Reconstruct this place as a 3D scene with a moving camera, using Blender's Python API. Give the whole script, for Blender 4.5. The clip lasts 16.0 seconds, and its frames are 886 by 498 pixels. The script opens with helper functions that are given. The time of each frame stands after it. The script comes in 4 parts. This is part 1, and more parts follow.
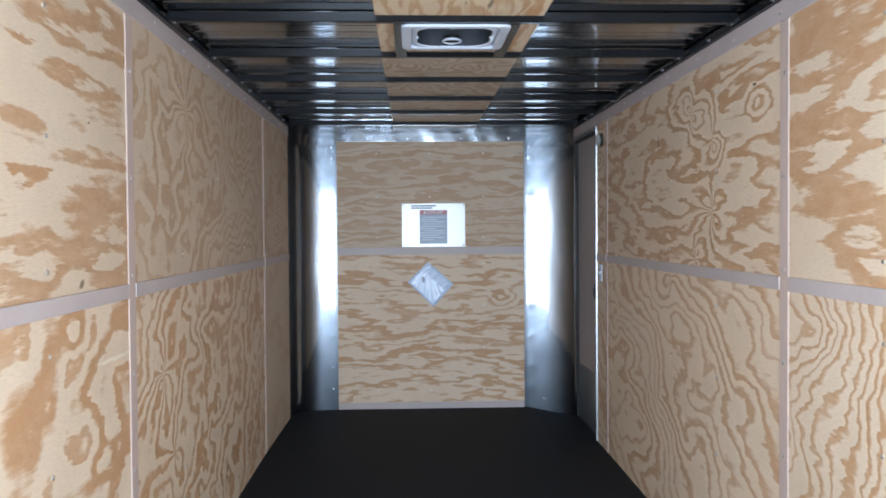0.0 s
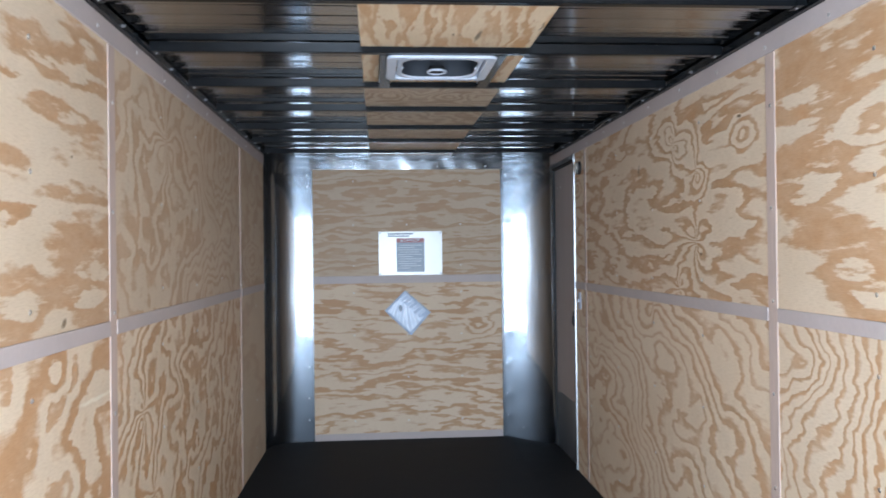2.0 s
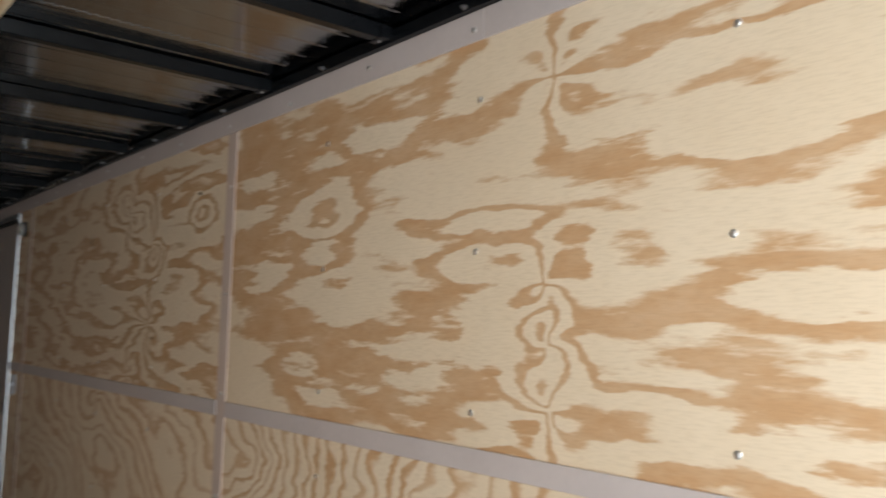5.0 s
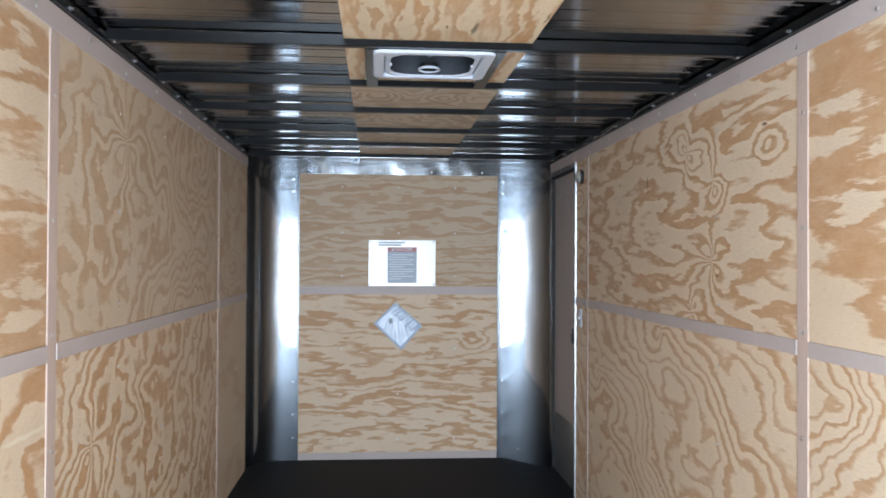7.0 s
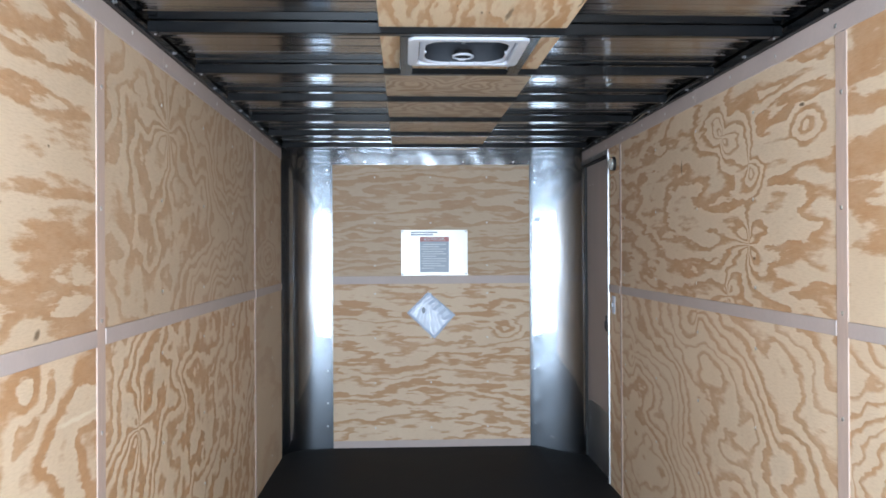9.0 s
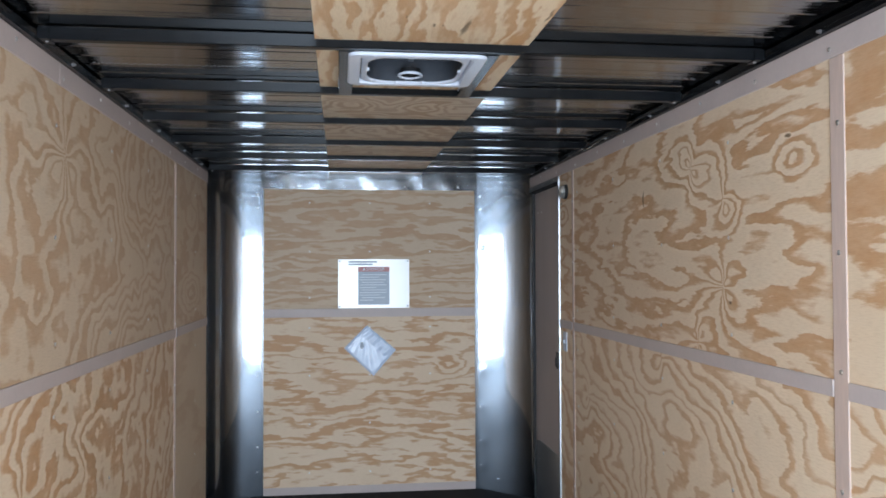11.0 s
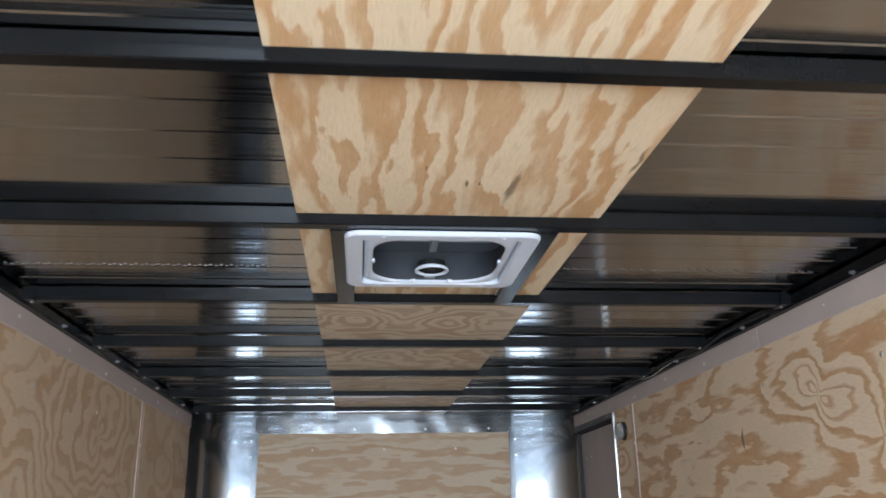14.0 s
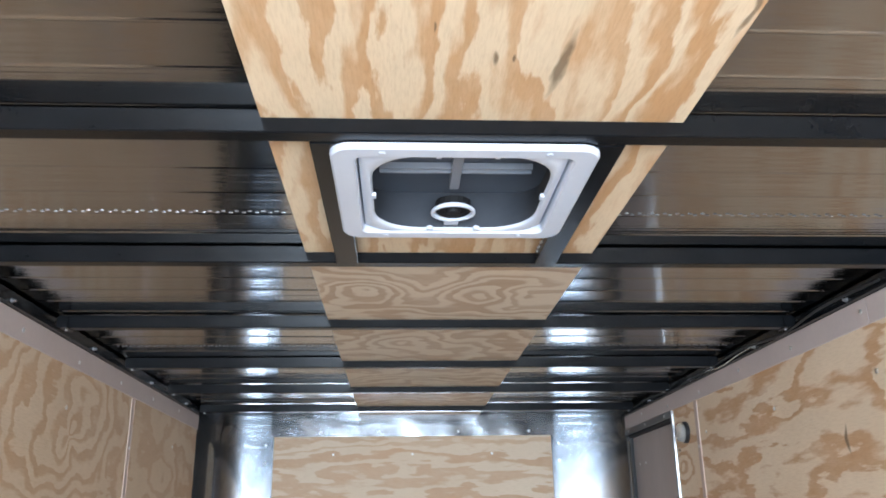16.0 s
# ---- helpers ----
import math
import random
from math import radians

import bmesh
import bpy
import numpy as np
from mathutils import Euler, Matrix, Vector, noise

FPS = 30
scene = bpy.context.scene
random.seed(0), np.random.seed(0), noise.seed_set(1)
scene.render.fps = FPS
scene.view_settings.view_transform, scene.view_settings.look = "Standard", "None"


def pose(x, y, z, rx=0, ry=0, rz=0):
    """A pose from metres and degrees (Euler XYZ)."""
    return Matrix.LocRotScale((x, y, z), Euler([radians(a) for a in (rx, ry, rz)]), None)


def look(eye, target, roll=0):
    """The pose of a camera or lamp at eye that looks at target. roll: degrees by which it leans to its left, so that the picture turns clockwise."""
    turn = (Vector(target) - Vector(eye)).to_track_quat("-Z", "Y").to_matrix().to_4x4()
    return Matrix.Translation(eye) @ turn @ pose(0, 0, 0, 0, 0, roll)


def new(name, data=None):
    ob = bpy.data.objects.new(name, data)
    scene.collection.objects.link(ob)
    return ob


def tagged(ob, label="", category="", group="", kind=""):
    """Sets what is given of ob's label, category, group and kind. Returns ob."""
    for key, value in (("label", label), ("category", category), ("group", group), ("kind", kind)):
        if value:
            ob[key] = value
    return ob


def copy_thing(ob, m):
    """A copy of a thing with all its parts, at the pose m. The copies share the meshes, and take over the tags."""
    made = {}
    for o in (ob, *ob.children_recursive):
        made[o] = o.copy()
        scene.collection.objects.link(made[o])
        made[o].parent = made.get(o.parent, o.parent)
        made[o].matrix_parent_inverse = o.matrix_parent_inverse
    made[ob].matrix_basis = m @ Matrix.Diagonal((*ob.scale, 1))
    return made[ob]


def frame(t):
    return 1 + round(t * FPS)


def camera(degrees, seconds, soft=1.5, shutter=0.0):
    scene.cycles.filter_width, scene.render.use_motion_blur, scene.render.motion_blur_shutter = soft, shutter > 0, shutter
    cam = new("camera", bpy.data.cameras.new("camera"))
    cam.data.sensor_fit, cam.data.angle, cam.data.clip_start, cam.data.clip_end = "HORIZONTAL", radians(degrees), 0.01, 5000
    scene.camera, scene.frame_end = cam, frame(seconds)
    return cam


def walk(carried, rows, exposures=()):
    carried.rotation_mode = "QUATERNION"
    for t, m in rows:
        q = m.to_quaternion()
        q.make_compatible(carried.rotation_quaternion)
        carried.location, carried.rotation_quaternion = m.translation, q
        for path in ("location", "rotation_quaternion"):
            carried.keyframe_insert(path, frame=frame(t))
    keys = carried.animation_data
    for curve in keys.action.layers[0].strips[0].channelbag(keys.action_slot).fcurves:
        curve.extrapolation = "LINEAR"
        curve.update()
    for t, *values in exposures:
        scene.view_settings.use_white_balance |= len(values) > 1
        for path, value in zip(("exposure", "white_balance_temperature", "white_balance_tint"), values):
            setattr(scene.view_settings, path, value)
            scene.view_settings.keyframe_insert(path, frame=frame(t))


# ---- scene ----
cam = camera(56.7, 16.0, 1.7, 0.5)
PATH = [
    (0, (0.004, -0.043, 1.402), (0.082, 1.955, 1.357), -0.4),
    (0.5, (-0.021, -0.037, 1.41), (0.025, 1.962, 1.373), -0.4),
    (1, (-0.026, -0.028, 1.408), (0.039, 1.971, 1.381), 0.2),
    (1.5, (-0.032, -0.01, 1.396), (0.081, 1.987, 1.374), 0.3),
    (2, (-0.068, -0.003, 1.433), (0.089, 1.991, 1.446), -0.7),
    (2.5, (-0.014, 0.078, 1.415), (0.406, 2.033, 1.469), -0.5),
    (3, (0.057, 0.161, 1.441), (0.948, 1.945, 1.587), 1.5),
    (3.2, (0.072, 0.155, 1.456), (1.077, 1.874, 1.643), 1.9),
    (4.25, (0.110, 0.215, 1.475), (1.549, 1.604, 1.670), 1.5),
    (5.3, (0.111, 0.225, 1.482), (1.219, 1.885, 1.616), 1.1),
    (5.5, (0.094, 0.237, 1.478), (1.059, 1.988, 1.535), 0.8),
    (6, (0.068, 0.247, 1.463), (0.689, 2.149, 1.454), 0.5),
    (6.5, (-0.002, 0.311, 1.485), (0.309, 2.286, 1.5), 0.1),
    (7, (-0.015, 0.319, 1.479), (0.149, 2.312, 1.503), 0.3),
    (7.5, (-0.017, 0.303, 1.476), (0.107, 2.299, 1.484), -0.3),
    (8, (-0.034, 0.287, 1.471), (0.058, 2.285, 1.463), -0.4),
    (8.2, (-0.044, 0.271, 1.451), (0.041, 2.269, 1.447), -0.5),
    (10.3, (-0.046, 0.503, 1.477), (0.118, 2.496, 1.507), 0.4),
    (10.5, (-0.057, 0.56, 1.493), (0.127, 2.551, 1.542), 0.4),
    (11, (-0.052, 0.661, 1.536), (0.197, 2.645, 1.588), -0.2),
    (11.5, (-0.05, 0.704, 1.542), (0.2, 2.687, 1.599), -1.0),
    (12, (-0.001, 0.803, 1.561), (0.191, 2.788, 1.714), -0.9),
    (12.5, (0.051, 0.892, 1.548), (0.16, 2.877, 1.768), -0.3),
    (13, (0.044, 1.021, 1.561), (0.121, 3.0, 1.841), -0.0),
    (13.5, (-0.001, 1.253, 1.577), (0.143, 3.169, 2.129), -1.2),
    (14, (0.011, 1.471, 1.608), (0.207, 3.36, 2.235), -1.1),
    (14.5, (0.087, 1.668, 1.629), (0.267, 3.551, 2.278), -1.9),
    (15, (0.107, 1.801, 1.635), (0.203, 3.69, 2.285), -1.8),
    (15.5, (0.091, 1.928, 1.64), (0.179, 3.815, 2.299), -1.3),
    (16, (0.082, 1.969, 1.631), (0.188, 3.859, 2.277), -0.8),
]
EXPOSURES = [(0.0, -0.15, 5750, 10), (2.0, -0.15, 5750, 10), (2.5, -0.25, 5750, 10), (3.0, -0.88, 5850, 10), (3.2, -1.03, 5900, 10), (4.25, -1.5, 6750, 10), (5.3, -1.4, 6850, 10), (5.5, -1.36, 6850, 10), (6.0, -0.5, 6400, 10), (6.5, -0.1, 6100, 10), (7.0, 0.0, 6050, 10), (8.0, 0.1, 6050, 10), (10.5, -0.07, 5950, 10), (11.5, -0.18, 5950, 10), (12.5, 0.0, 6000, 10), (13.0, -0.1, 6000, 10), (13.5, -0.23, 6150, 10), (14.0, -0.03, 6200, 10), (14.5, 0.2, 6200, 10), (15.0, 0.55, 6200, 10), (15.5, 0.58, 6100, 10), (16.0, 0.73, 6000, 10)]
walk(cam, [(t, look(eye, target, roll)) for t, eye, target, roll in PATH], EXPOSURES)

# ---- world and light ----
world = bpy.data.worlds.new("sky")
scene.world = world
world.use_nodes = True
sky = world.node_tree.nodes.new("ShaderNodeTexSky")
sky.sky_type, sky.sun_disc = "NISHITA", False
sky.sun_elevation, sky.sun_rotation = radians(48), radians(20)
world.node_tree.links.new(sky.outputs[0], world.node_tree.nodes["Background"].inputs[0])
world.node_tree.nodes["Background"].inputs[1].default_value = 0.1

sun_data = bpy.data.lights.new("sun", "SUN")
sun_data.energy, sun_data.angle, sun_data.color = 3.0, radians(0.5), (1.0, 0.95, 0.88)
sun = new("sun", sun_data)
sun.matrix_world = look((2.3, 8, 8), (0, 0, 0))

REAR = -0.55
opening = bpy.data.lights.new("rear_daylight", "AREA")
opening.shape, opening.size, opening.size_y = "RECTANGLE", 1.85, 1.9
opening.energy, opening.color = 222.0, (0.80, 0.91, 1.0)
new("rear_daylight", opening).matrix_world = look((0.08, REAR - 0.02, 1.09), (0.96, 5, 0.95))


# ---- materials ----
def mat(name):
    m = bpy.data.materials.new(name)
    m.use_nodes = True
    return m, m.node_tree.nodes, m.node_tree.links, m.node_tree.nodes["Principled BSDF"]


def num(nodes, links, op, a, b=None, c=None):
    """A Math node on sockets or numbers."""
    n = nodes.new("ShaderNodeMath")
    n.operation = op
    for i, v in enumerate((a, b, c)):
        if v is None:
            continue
        if isinstance(v, (int, float)):
            n.inputs[i].default_value = v
        else:
            links.new(v, n.inputs[i])
    return n.outputs[0]


def ramp(nodes, links, fac, stops):
    n = nodes.new("ShaderNodeValToRGB")
    while len(n.color_ramp.elements) < len(stops):
        n.color_ramp.elements.new(0.5)
    for e, (p, c) in zip(n.color_ramp.elements, stops):
        e.position, e.color = p, (*c, 1)
    links.new(fac, n.inputs[0])
    return n.outputs[0]


def mixed(nodes, links, fac, a, b, kind="MIX"):
    n = nodes.new("ShaderNodeMix")
    n.data_type, n.blend_type = "RGBA", kind
    for i, v in ((0, fac), (6, a), (7, b)):
        if isinstance(v, (int, float)):
            n.inputs[i].default_value = v
        elif isinstance(v, tuple):
            n.inputs[i].default_value = (*v, 1)
        else:
            links.new(v, n.inputs[i])
    return n.outputs[2]


def noise_at(nodes, links, u, v, w, scale, detail=2.0, rough=0.5, distortion=0.0):
    c = nodes.new("ShaderNodeCombineXYZ")
    for i, s in enumerate((u, v, w)):
        if isinstance(s, (int, float)):
            c.inputs[i].default_value = s
        else:
            links.new(s, c.inputs[i])
    n = nodes.new("ShaderNodeTexNoise")
    n.inputs["Scale"].default_value = scale
    n.inputs["Detail"].default_value = detail
    n.inputs["Roughness"].default_value = rough
    n.inputs["Distortion"].default_value = distortion
    links.new(c.outputs[0], n.inputs["Vector"])
    return n.outputs[0]


def bumped(nodes, links, bsdf, height, strength, distance=0.002):
    b = nodes.new("ShaderNodeBump")
    b.inputs["Strength"].default_value, b.inputs["Distance"].default_value = strength, distance
    links.new(height, b.inputs["Height"])
    links.new(b.outputs[0], bsdf.inputs["Normal"])


def plywood(name, axes, seed, feature=1.9, stretch=1.8, rings=6.0, slope=0.0, along=0.0, streak=1.0, knots=(), blobs=(), splits=(), rest=0.38, tan_share=0.42, tone=1.0, rag=1.0, depth=1.0, edge=4.5, pale=(0.79, 0.64, 0.475), dark=(0.575, 0.34, 0.178)):
    """Rotary-cut pine: growth rings laid open as ragged pale and tan contours. axes: along the grain, across it.
    blobs: patches and eyes (along, across, half length, half height, rings in it); knots: pinched stars (along, across, strength, size);
    splits: torn or scratched spots (along, across, half length, half width, turn, colour)."""
    m, nodes, links, bsdf = mat(name)
    co = nodes.new("ShaderNodeTexCoord")
    sep = nodes.new("ShaderNodeSeparateXYZ")
    links.new(co.outputs["Object"], sep.inputs[0])
    u0, v0 = (sep.outputs[a] for a in axes)
    # the sheet's outlines wander and fray along the grain
    wu = noise_at(nodes, links, u0, v0, seed + 21.0, 9.0, 2.0, 0.55)
    wv = noise_at(nodes, links, num(nodes, links, "MULTIPLY", u0, 0.45), v0, seed + 27.0, 13.0, 3.0, 0.6)
    u = num(nodes, links, "MULTIPLY_ADD", num(nodes, links, "SUBTRACT", wu, 0.5), 0.075 * rag, u0)
    v = num(nodes, links, "MULTIPLY_ADD", num(nodes, links, "SUBTRACT", wv, 0.5), 0.042 * rag, v0)
    us = num(nodes, links, "MULTIPLY", u, 1 / stretch)
    big = noise_at(nodes, links, us, v, seed, feature, 3.0, 0.5, 0.15)
    h = num(nodes, links, "MULTIPLY_ADD", num(nodes, links, "SUBTRACT", big, 0.5), rings, rest)
    h = num(nodes, links, "MULTIPLY_ADD", v, slope, h)
    h = num(nodes, links, "MULTIPLY_ADD", u, along, h)
    flat_uv = nodes.new("ShaderNodeCombineXYZ")
    links.new(u, flat_uv.inputs[0])
    links.new(v, flat_uv.inputs[1])
    for bu, bv, su, sv, amp in blobs:
        mp = nodes.new("ShaderNodeMapping")
        mp.vector_type = "TEXTURE"
        mp.inputs["Location"].default_value = (bu, bv, 0)
        mp.inputs["Scale"].default_value = (su * 1.25, sv * 1.4, 1)
        links.new(flat_uv.outputs[0], mp.inputs[0])
        eye = nodes.new("ShaderNodeTexGradient")
        eye.gradient_type = "SPHERICAL"
        links.new(mp.outputs[0], eye.inputs[0])
        if abs(amp) < 0.8:
            # a broad patch within one ring: level inside, steep at its rim
            level = num(nodes, links, "MINIMUM", num(nodes, links, "MULTIPLY", eye.outputs[1], 1.9), 1.0)
            h = num(nodes, links, "MULTIPLY_ADD", level, amp * 0.78, h)
        else:
            h = num(nodes, links, "MULTIPLY_ADD", eye.outputs[1], amp * 1.15, h)
    for ku, kv, amp, size in knots:
        du = num(nodes, links, "DIVIDE", num(nodes, links, "SUBTRACT", u0, ku), size * 1.1)
        dv = num(nodes, links, "DIVIDE", num(nodes, links, "SUBTRACT", v0, kv), size)
        d = num(nodes, links, "ADD", num(nodes, links, "MULTIPLY", du, du), num(nodes, links, "MULTIPLY", dv, dv))
        star = num(nodes, links, "DIVIDE", num(nodes, links, "MULTIPLY", du, dv), num(nodes, links, "ADD", d, 0.03))
        g = num(nodes, links, "DIVIDE", num(nodes, links, "MULTIPLY", star, amp * 2), num(nodes, links, "MULTIPLY_ADD", d, 0.14, 1.0))
        h = num(nodes, links, "ADD", h, g)
    us4 = num(nodes, links, "MULTIPLY", u0, 0.12)
    flame = noise_at(nodes, links, num(nodes, links, "MULTIPLY", u, 0.2), v, seed + 9.4, 15, 2.0, 0.55)
    h = num(nodes, links, "MULTIPLY_ADD", num(nodes, links, "SUBTRACT", flame, 0.5), streak, h)
    jag = noise_at(nodes, links, num(nodes, links, "MULTIPLY", u0, 0.2), v0, seed + 3.1, 70, 3.0, 0.65)
    h = num(nodes, links, "MULTIPLY_ADD", num(nodes, links, "SUBTRACT", jag, 0.5), 0.42 * rag, h)
    saw = num(nodes, links, "FRACT", h)
    # each ring has a width and a depth of tan of its own
    ring = nodes.new("ShaderNodeTexWhiteNoise")
    ring.noise_dimensions = "1D"
    links.new(num(nodes, links, "ADD", num(nodes, links, "FLOOR", h), seed), ring.inputs["W"])
    own = ring.outputs["Value"]
    share = num(nodes, links, "ADD", num(nodes, links, "MULTIPLY_ADD", own, 0.2, -0.1), tan_share)
    # pale early wood turns into late wood, then breaks off sharply
    t = num(nodes, links, "SUBTRACT", saw, num(nodes, links, "SUBTRACT", 1.0, share))
    t = num(nodes, links, "MULTIPLY_ADD", t, edge, 0.5)
    fall = num(nodes, links, "MULTIPLY", num(nodes, links, "SUBTRACT", 1.0, saw), 11.0)
    n = nodes.new("ShaderNodeClamp")
    links.new(num(nodes, links, "MINIMUM", t, fall), n.inputs[0])
    mottle = noise_at(nodes, links, num(nodes, links, "MULTIPLY", u0, 0.4), v0, seed + 31.0, 22, 4.0, 0.65)
    fill = num(nodes, links, "ADD", num(nodes, links, "MULTIPLY_ADD", own, 0.25 * depth, 0.36 * depth), num(nodes, links, "MULTIPLY", mottle, 0.75 * depth))
    c = nodes.new("ShaderNodeClamp")
    links.new(num(nodes, links, "MULTIPLY", n.outputs[0], fill), c.inputs[0])
    base = mixed(nodes, links, c.outputs[0], tuple(x * tone for x in pale), tuple(x * tone for x in dark))
    grain = noise_at(nodes, links, us4, v0, seed + 5.5, 260, 3.0, 0.65)
    base = mixed(nodes, links, 0.28, base, ramp(nodes, links, grain, [(0.25, (0.62, 0.55, 0.47)), (0.55, (1, 1, 1))]), "MULTIPLY")
    stain = noise_at(nodes, links, u0, v0, seed + 2.2, 2.3, 4.0, 0.6)
    base = mixed(nodes, links, 0.5, base, ramp(nodes, links, stain, [(0.3, (0.88, 0.84, 0.78)), (0.6, (1, 1, 1))]), "MULTIPLY")
    for bu, bv, su, sv, turn, colour in splits:
        mp = nodes.new("ShaderNodeMapping")
        mp.vector_type = "TEXTURE"
        mp.inputs["Location"].default_value, mp.inputs["Rotation"].default_value, mp.inputs["Scale"].default_value = (bu, bv, 0), (0, 0, radians(turn)), (su, sv, 1)
        links.new(flat_uv.outputs[0], mp.inputs[0])
        eye = nodes.new("ShaderNodeTexGradient")
        eye.gradient_type = "SPHERICAL"
        links.new(mp.outputs[0], eye.inputs[0])
        worn = num(nodes, links, "MULTIPLY", eye.outputs[1], num(nodes, links, "MULTIPLY_ADD", grain, 2.4, 0.4))
        base = mixed(nodes, links, num(nodes, links, "MINIMUM", worn, 0.85), base, colour)
    links.new(base, bsdf.inputs["Base Color"])
    links.new(num(nodes, links, "MULTIPLY_ADD", n.outputs[0], -0.12, 0.62), bsdf.inputs["Roughness"])
    bsdf.inputs["Specular IOR Level"].default_value = 0.35
    bumped(nodes, links, bsdf, grain, 0.12)
    return m


def plain(name, colour, rough=0.5, metal=0.0, vary=0.12, scale=18.0, stretch=(1, 1, 1), bump=0.1, spec=0.5):
    m, nodes, links, bsdf = mat(name)
    co = nodes.new("ShaderNodeTexCoord")
    mp = nodes.new("ShaderNodeMapping")
    mp.inputs["Scale"].default_value = stretch
    links.new(co.outputs["Object"], mp.inputs[0])
    n1, n2 = nodes.new("ShaderNodeTexNoise"), nodes.new("ShaderNodeTexNoise")
    for n, s in ((n1, scale), (n2, scale * 11)):
        links.new(mp.outputs[0], n.inputs["Vector"])
        n.inputs["Scale"].default_value, n.inputs["Detail"].default_value = s, 4
    f = num(nodes, links, "ADD", num(nodes, links, "MULTIPLY", n1.outputs[0], 0.65), num(nodes, links, "MULTIPLY", n2.outputs[0], 0.35))
    lo, hi = tuple(c * (1 - vary) for c in colour), tuple(min(1, c * (1 + vary)) for c in colour)
    links.new(ramp(nodes, links, f, [(0.3, lo), (0.7, hi)]), bsdf.inputs["Base Color"])
    links.new(num(nodes, links, "MULTIPLY_ADD", f, 0.3 * rough, rough * 0.85), bsdf.inputs["Roughness"])
    bsdf.inputs["Metallic"].default_value = metal
    bsdf.inputs["Specular IOR Level"].default_value = spec
    if bump:
        bumped(nodes, links, bsdf, n2.outputs[0], bump, 0.001)
    return m


M_STEEL = plain("brushed_stainless", (0.16, 0.183, 0.213), 0.25, 1.0, 0.08, 2.5, (1, 1, 1), 0.0)
M_BAND = plain("wavy_stainless", (0.40, 0.42, 0.45), 0.15, 1.0, 0.05, 2.5, (1, 1, 1), 0.0)
sn, sl = M_STEEL.node_tree.nodes, M_STEEL.node_tree.links
sco, ssep = sn.new("ShaderNodeTexCoord"), sn.new("ShaderNodeSeparateXYZ")
sl.new(sco.outputs["Object"], ssep.inputs[0])
bumped(sn, sl, sn["Principled BSDF"], noise_at(sn, sl, ssep.outputs[0], ssep.outputs[1], num(sn, sl, "MULTIPLY", ssep.outputs[2], 0.004), 130.0, 2.0, 0.6), 1.0, 0.0006)
sb = sn["Principled BSDF"].inputs
sb["Coat Weight"].default_value, sb["Coat Roughness"].default_value, sb["Coat IOR"].default_value = 1.0, 0.06, 2.1
M_ROOF = plain("mill_aluminium", (0.385, 0.395, 0.41), 0.13, 1.0, 0.05, 3.0, (0.4, 6, 1), 0.0)
rn, rl = M_ROOF.node_tree.nodes, M_ROOF.node_tree.links
rco, rsep = rn.new("ShaderNodeTexCoord"), rn.new("ShaderNodeSeparateXYZ")
rl.new(rco.outputs["Object"], rsep.inputs[0])
bumped(rn, rl, rn["Principled BSDF"], noise_at(rn, rl, num(rn, rl, "MULTIPLY", rsep.outputs[0], 0.012), rsep.outputs[1], 0.0, 42.0, 2.5, 0.6), 1.0, 0.0011)
M_BOW = plain("black_steel_paint", (0.0055, 0.006, 0.007), 0.24, 0.0, 0.3, 12.0, (1, 1, 1), 0.05, 0.17)
M_TRIM = plain("mauve_vinyl_trim", (0.54, 0.465, 0.445), 0.45, 0.0, 0.06, 6.0, (1, 1, 1), 0.03, 0.3)
M_BATTEN = plain("pinkish_batten", (0.58, 0.455, 0.395), 0.5, 0.0, 0.08, 9.0, (8, 8, 1), 0.05, 0.2)
M_FLOOR = plain("black_rubber", (0.0155, 0.017, 0.0205), 0.7, 0.0, 0.25, 5.0, (1, 1, 1), 0.3, 0.15)
M_SCREW = plain("zinc", (0.8, 0.8, 0.8), 0.45, 1.0, 0.1, 40.0)
M_DULL = plain("dull_zinc", (0.30, 0.30, 0.31), 0.5, 1.0, 0.2, 40.0)
M_WHITE = plain("white_plastic", (0.63, 0.68, 0.78), 0.35, 0.0, 0.03, 8.0, (1, 1, 1), 0.02)
M_SIGN = plain("white_board", (0.88, 0.89, 0.91), 0.22, 0.0, 0.02, 8.0, (1, 1, 1), 0.0, 0.9)
M_DOOR = plain("pinkish_grey_panel", (0.46, 0.40, 0.38), 0.5, 0.0, 0.10, 5.0, (1, 1, 0.25), 0.08)
M_ALU = plain("bright_aluminium", (0.78, 0.79, 0.80), 0.22, 1.0, 0.05, 10.0, (1, 1, 0.2), 0.03)
M_JAMB = plain("dull_aluminium", (0.44, 0.45, 0.47), 0.38, 1.0, 0.08, 10.0, (1, 1, 0.2), 0.03)
M_BLACK = plain("black_plastic", (0.02, 0.02, 0.022), 0.4, 0.0, 0.2, 20.0)
M_GROUND = plain("pale_gravel", (0.30, 0.28, 0.25), 0.9, 0.0, 0.25, 1.5, (1, 1, 1), 0.4)
M_SHELL = plain("outer_skin", (0.05, 0.05, 0.055), 0.4, 0.0, 0.1, 3.0)


# ---- mesh helpers ----
def mesh_of(name, bm, material, smooth=False):
    me = bpy.data.meshes.new(name)
    bm.to_mesh(me)
    bm.free()
    me.materials.append(material)
    if smooth:
        for p in me.polygons:
            p.use_smooth = True
        me.set_sharp_from_angle(angle=radians(40))
    return me


def part(name, bm, material, parent, label="", at=None, smooth=False):
    ob = new(name, mesh_of(name, bm, material, smooth))
    ob.parent = parent
    if at is not None:
        ob.matrix_basis = at
    return tagged(ob, label) if label else ob


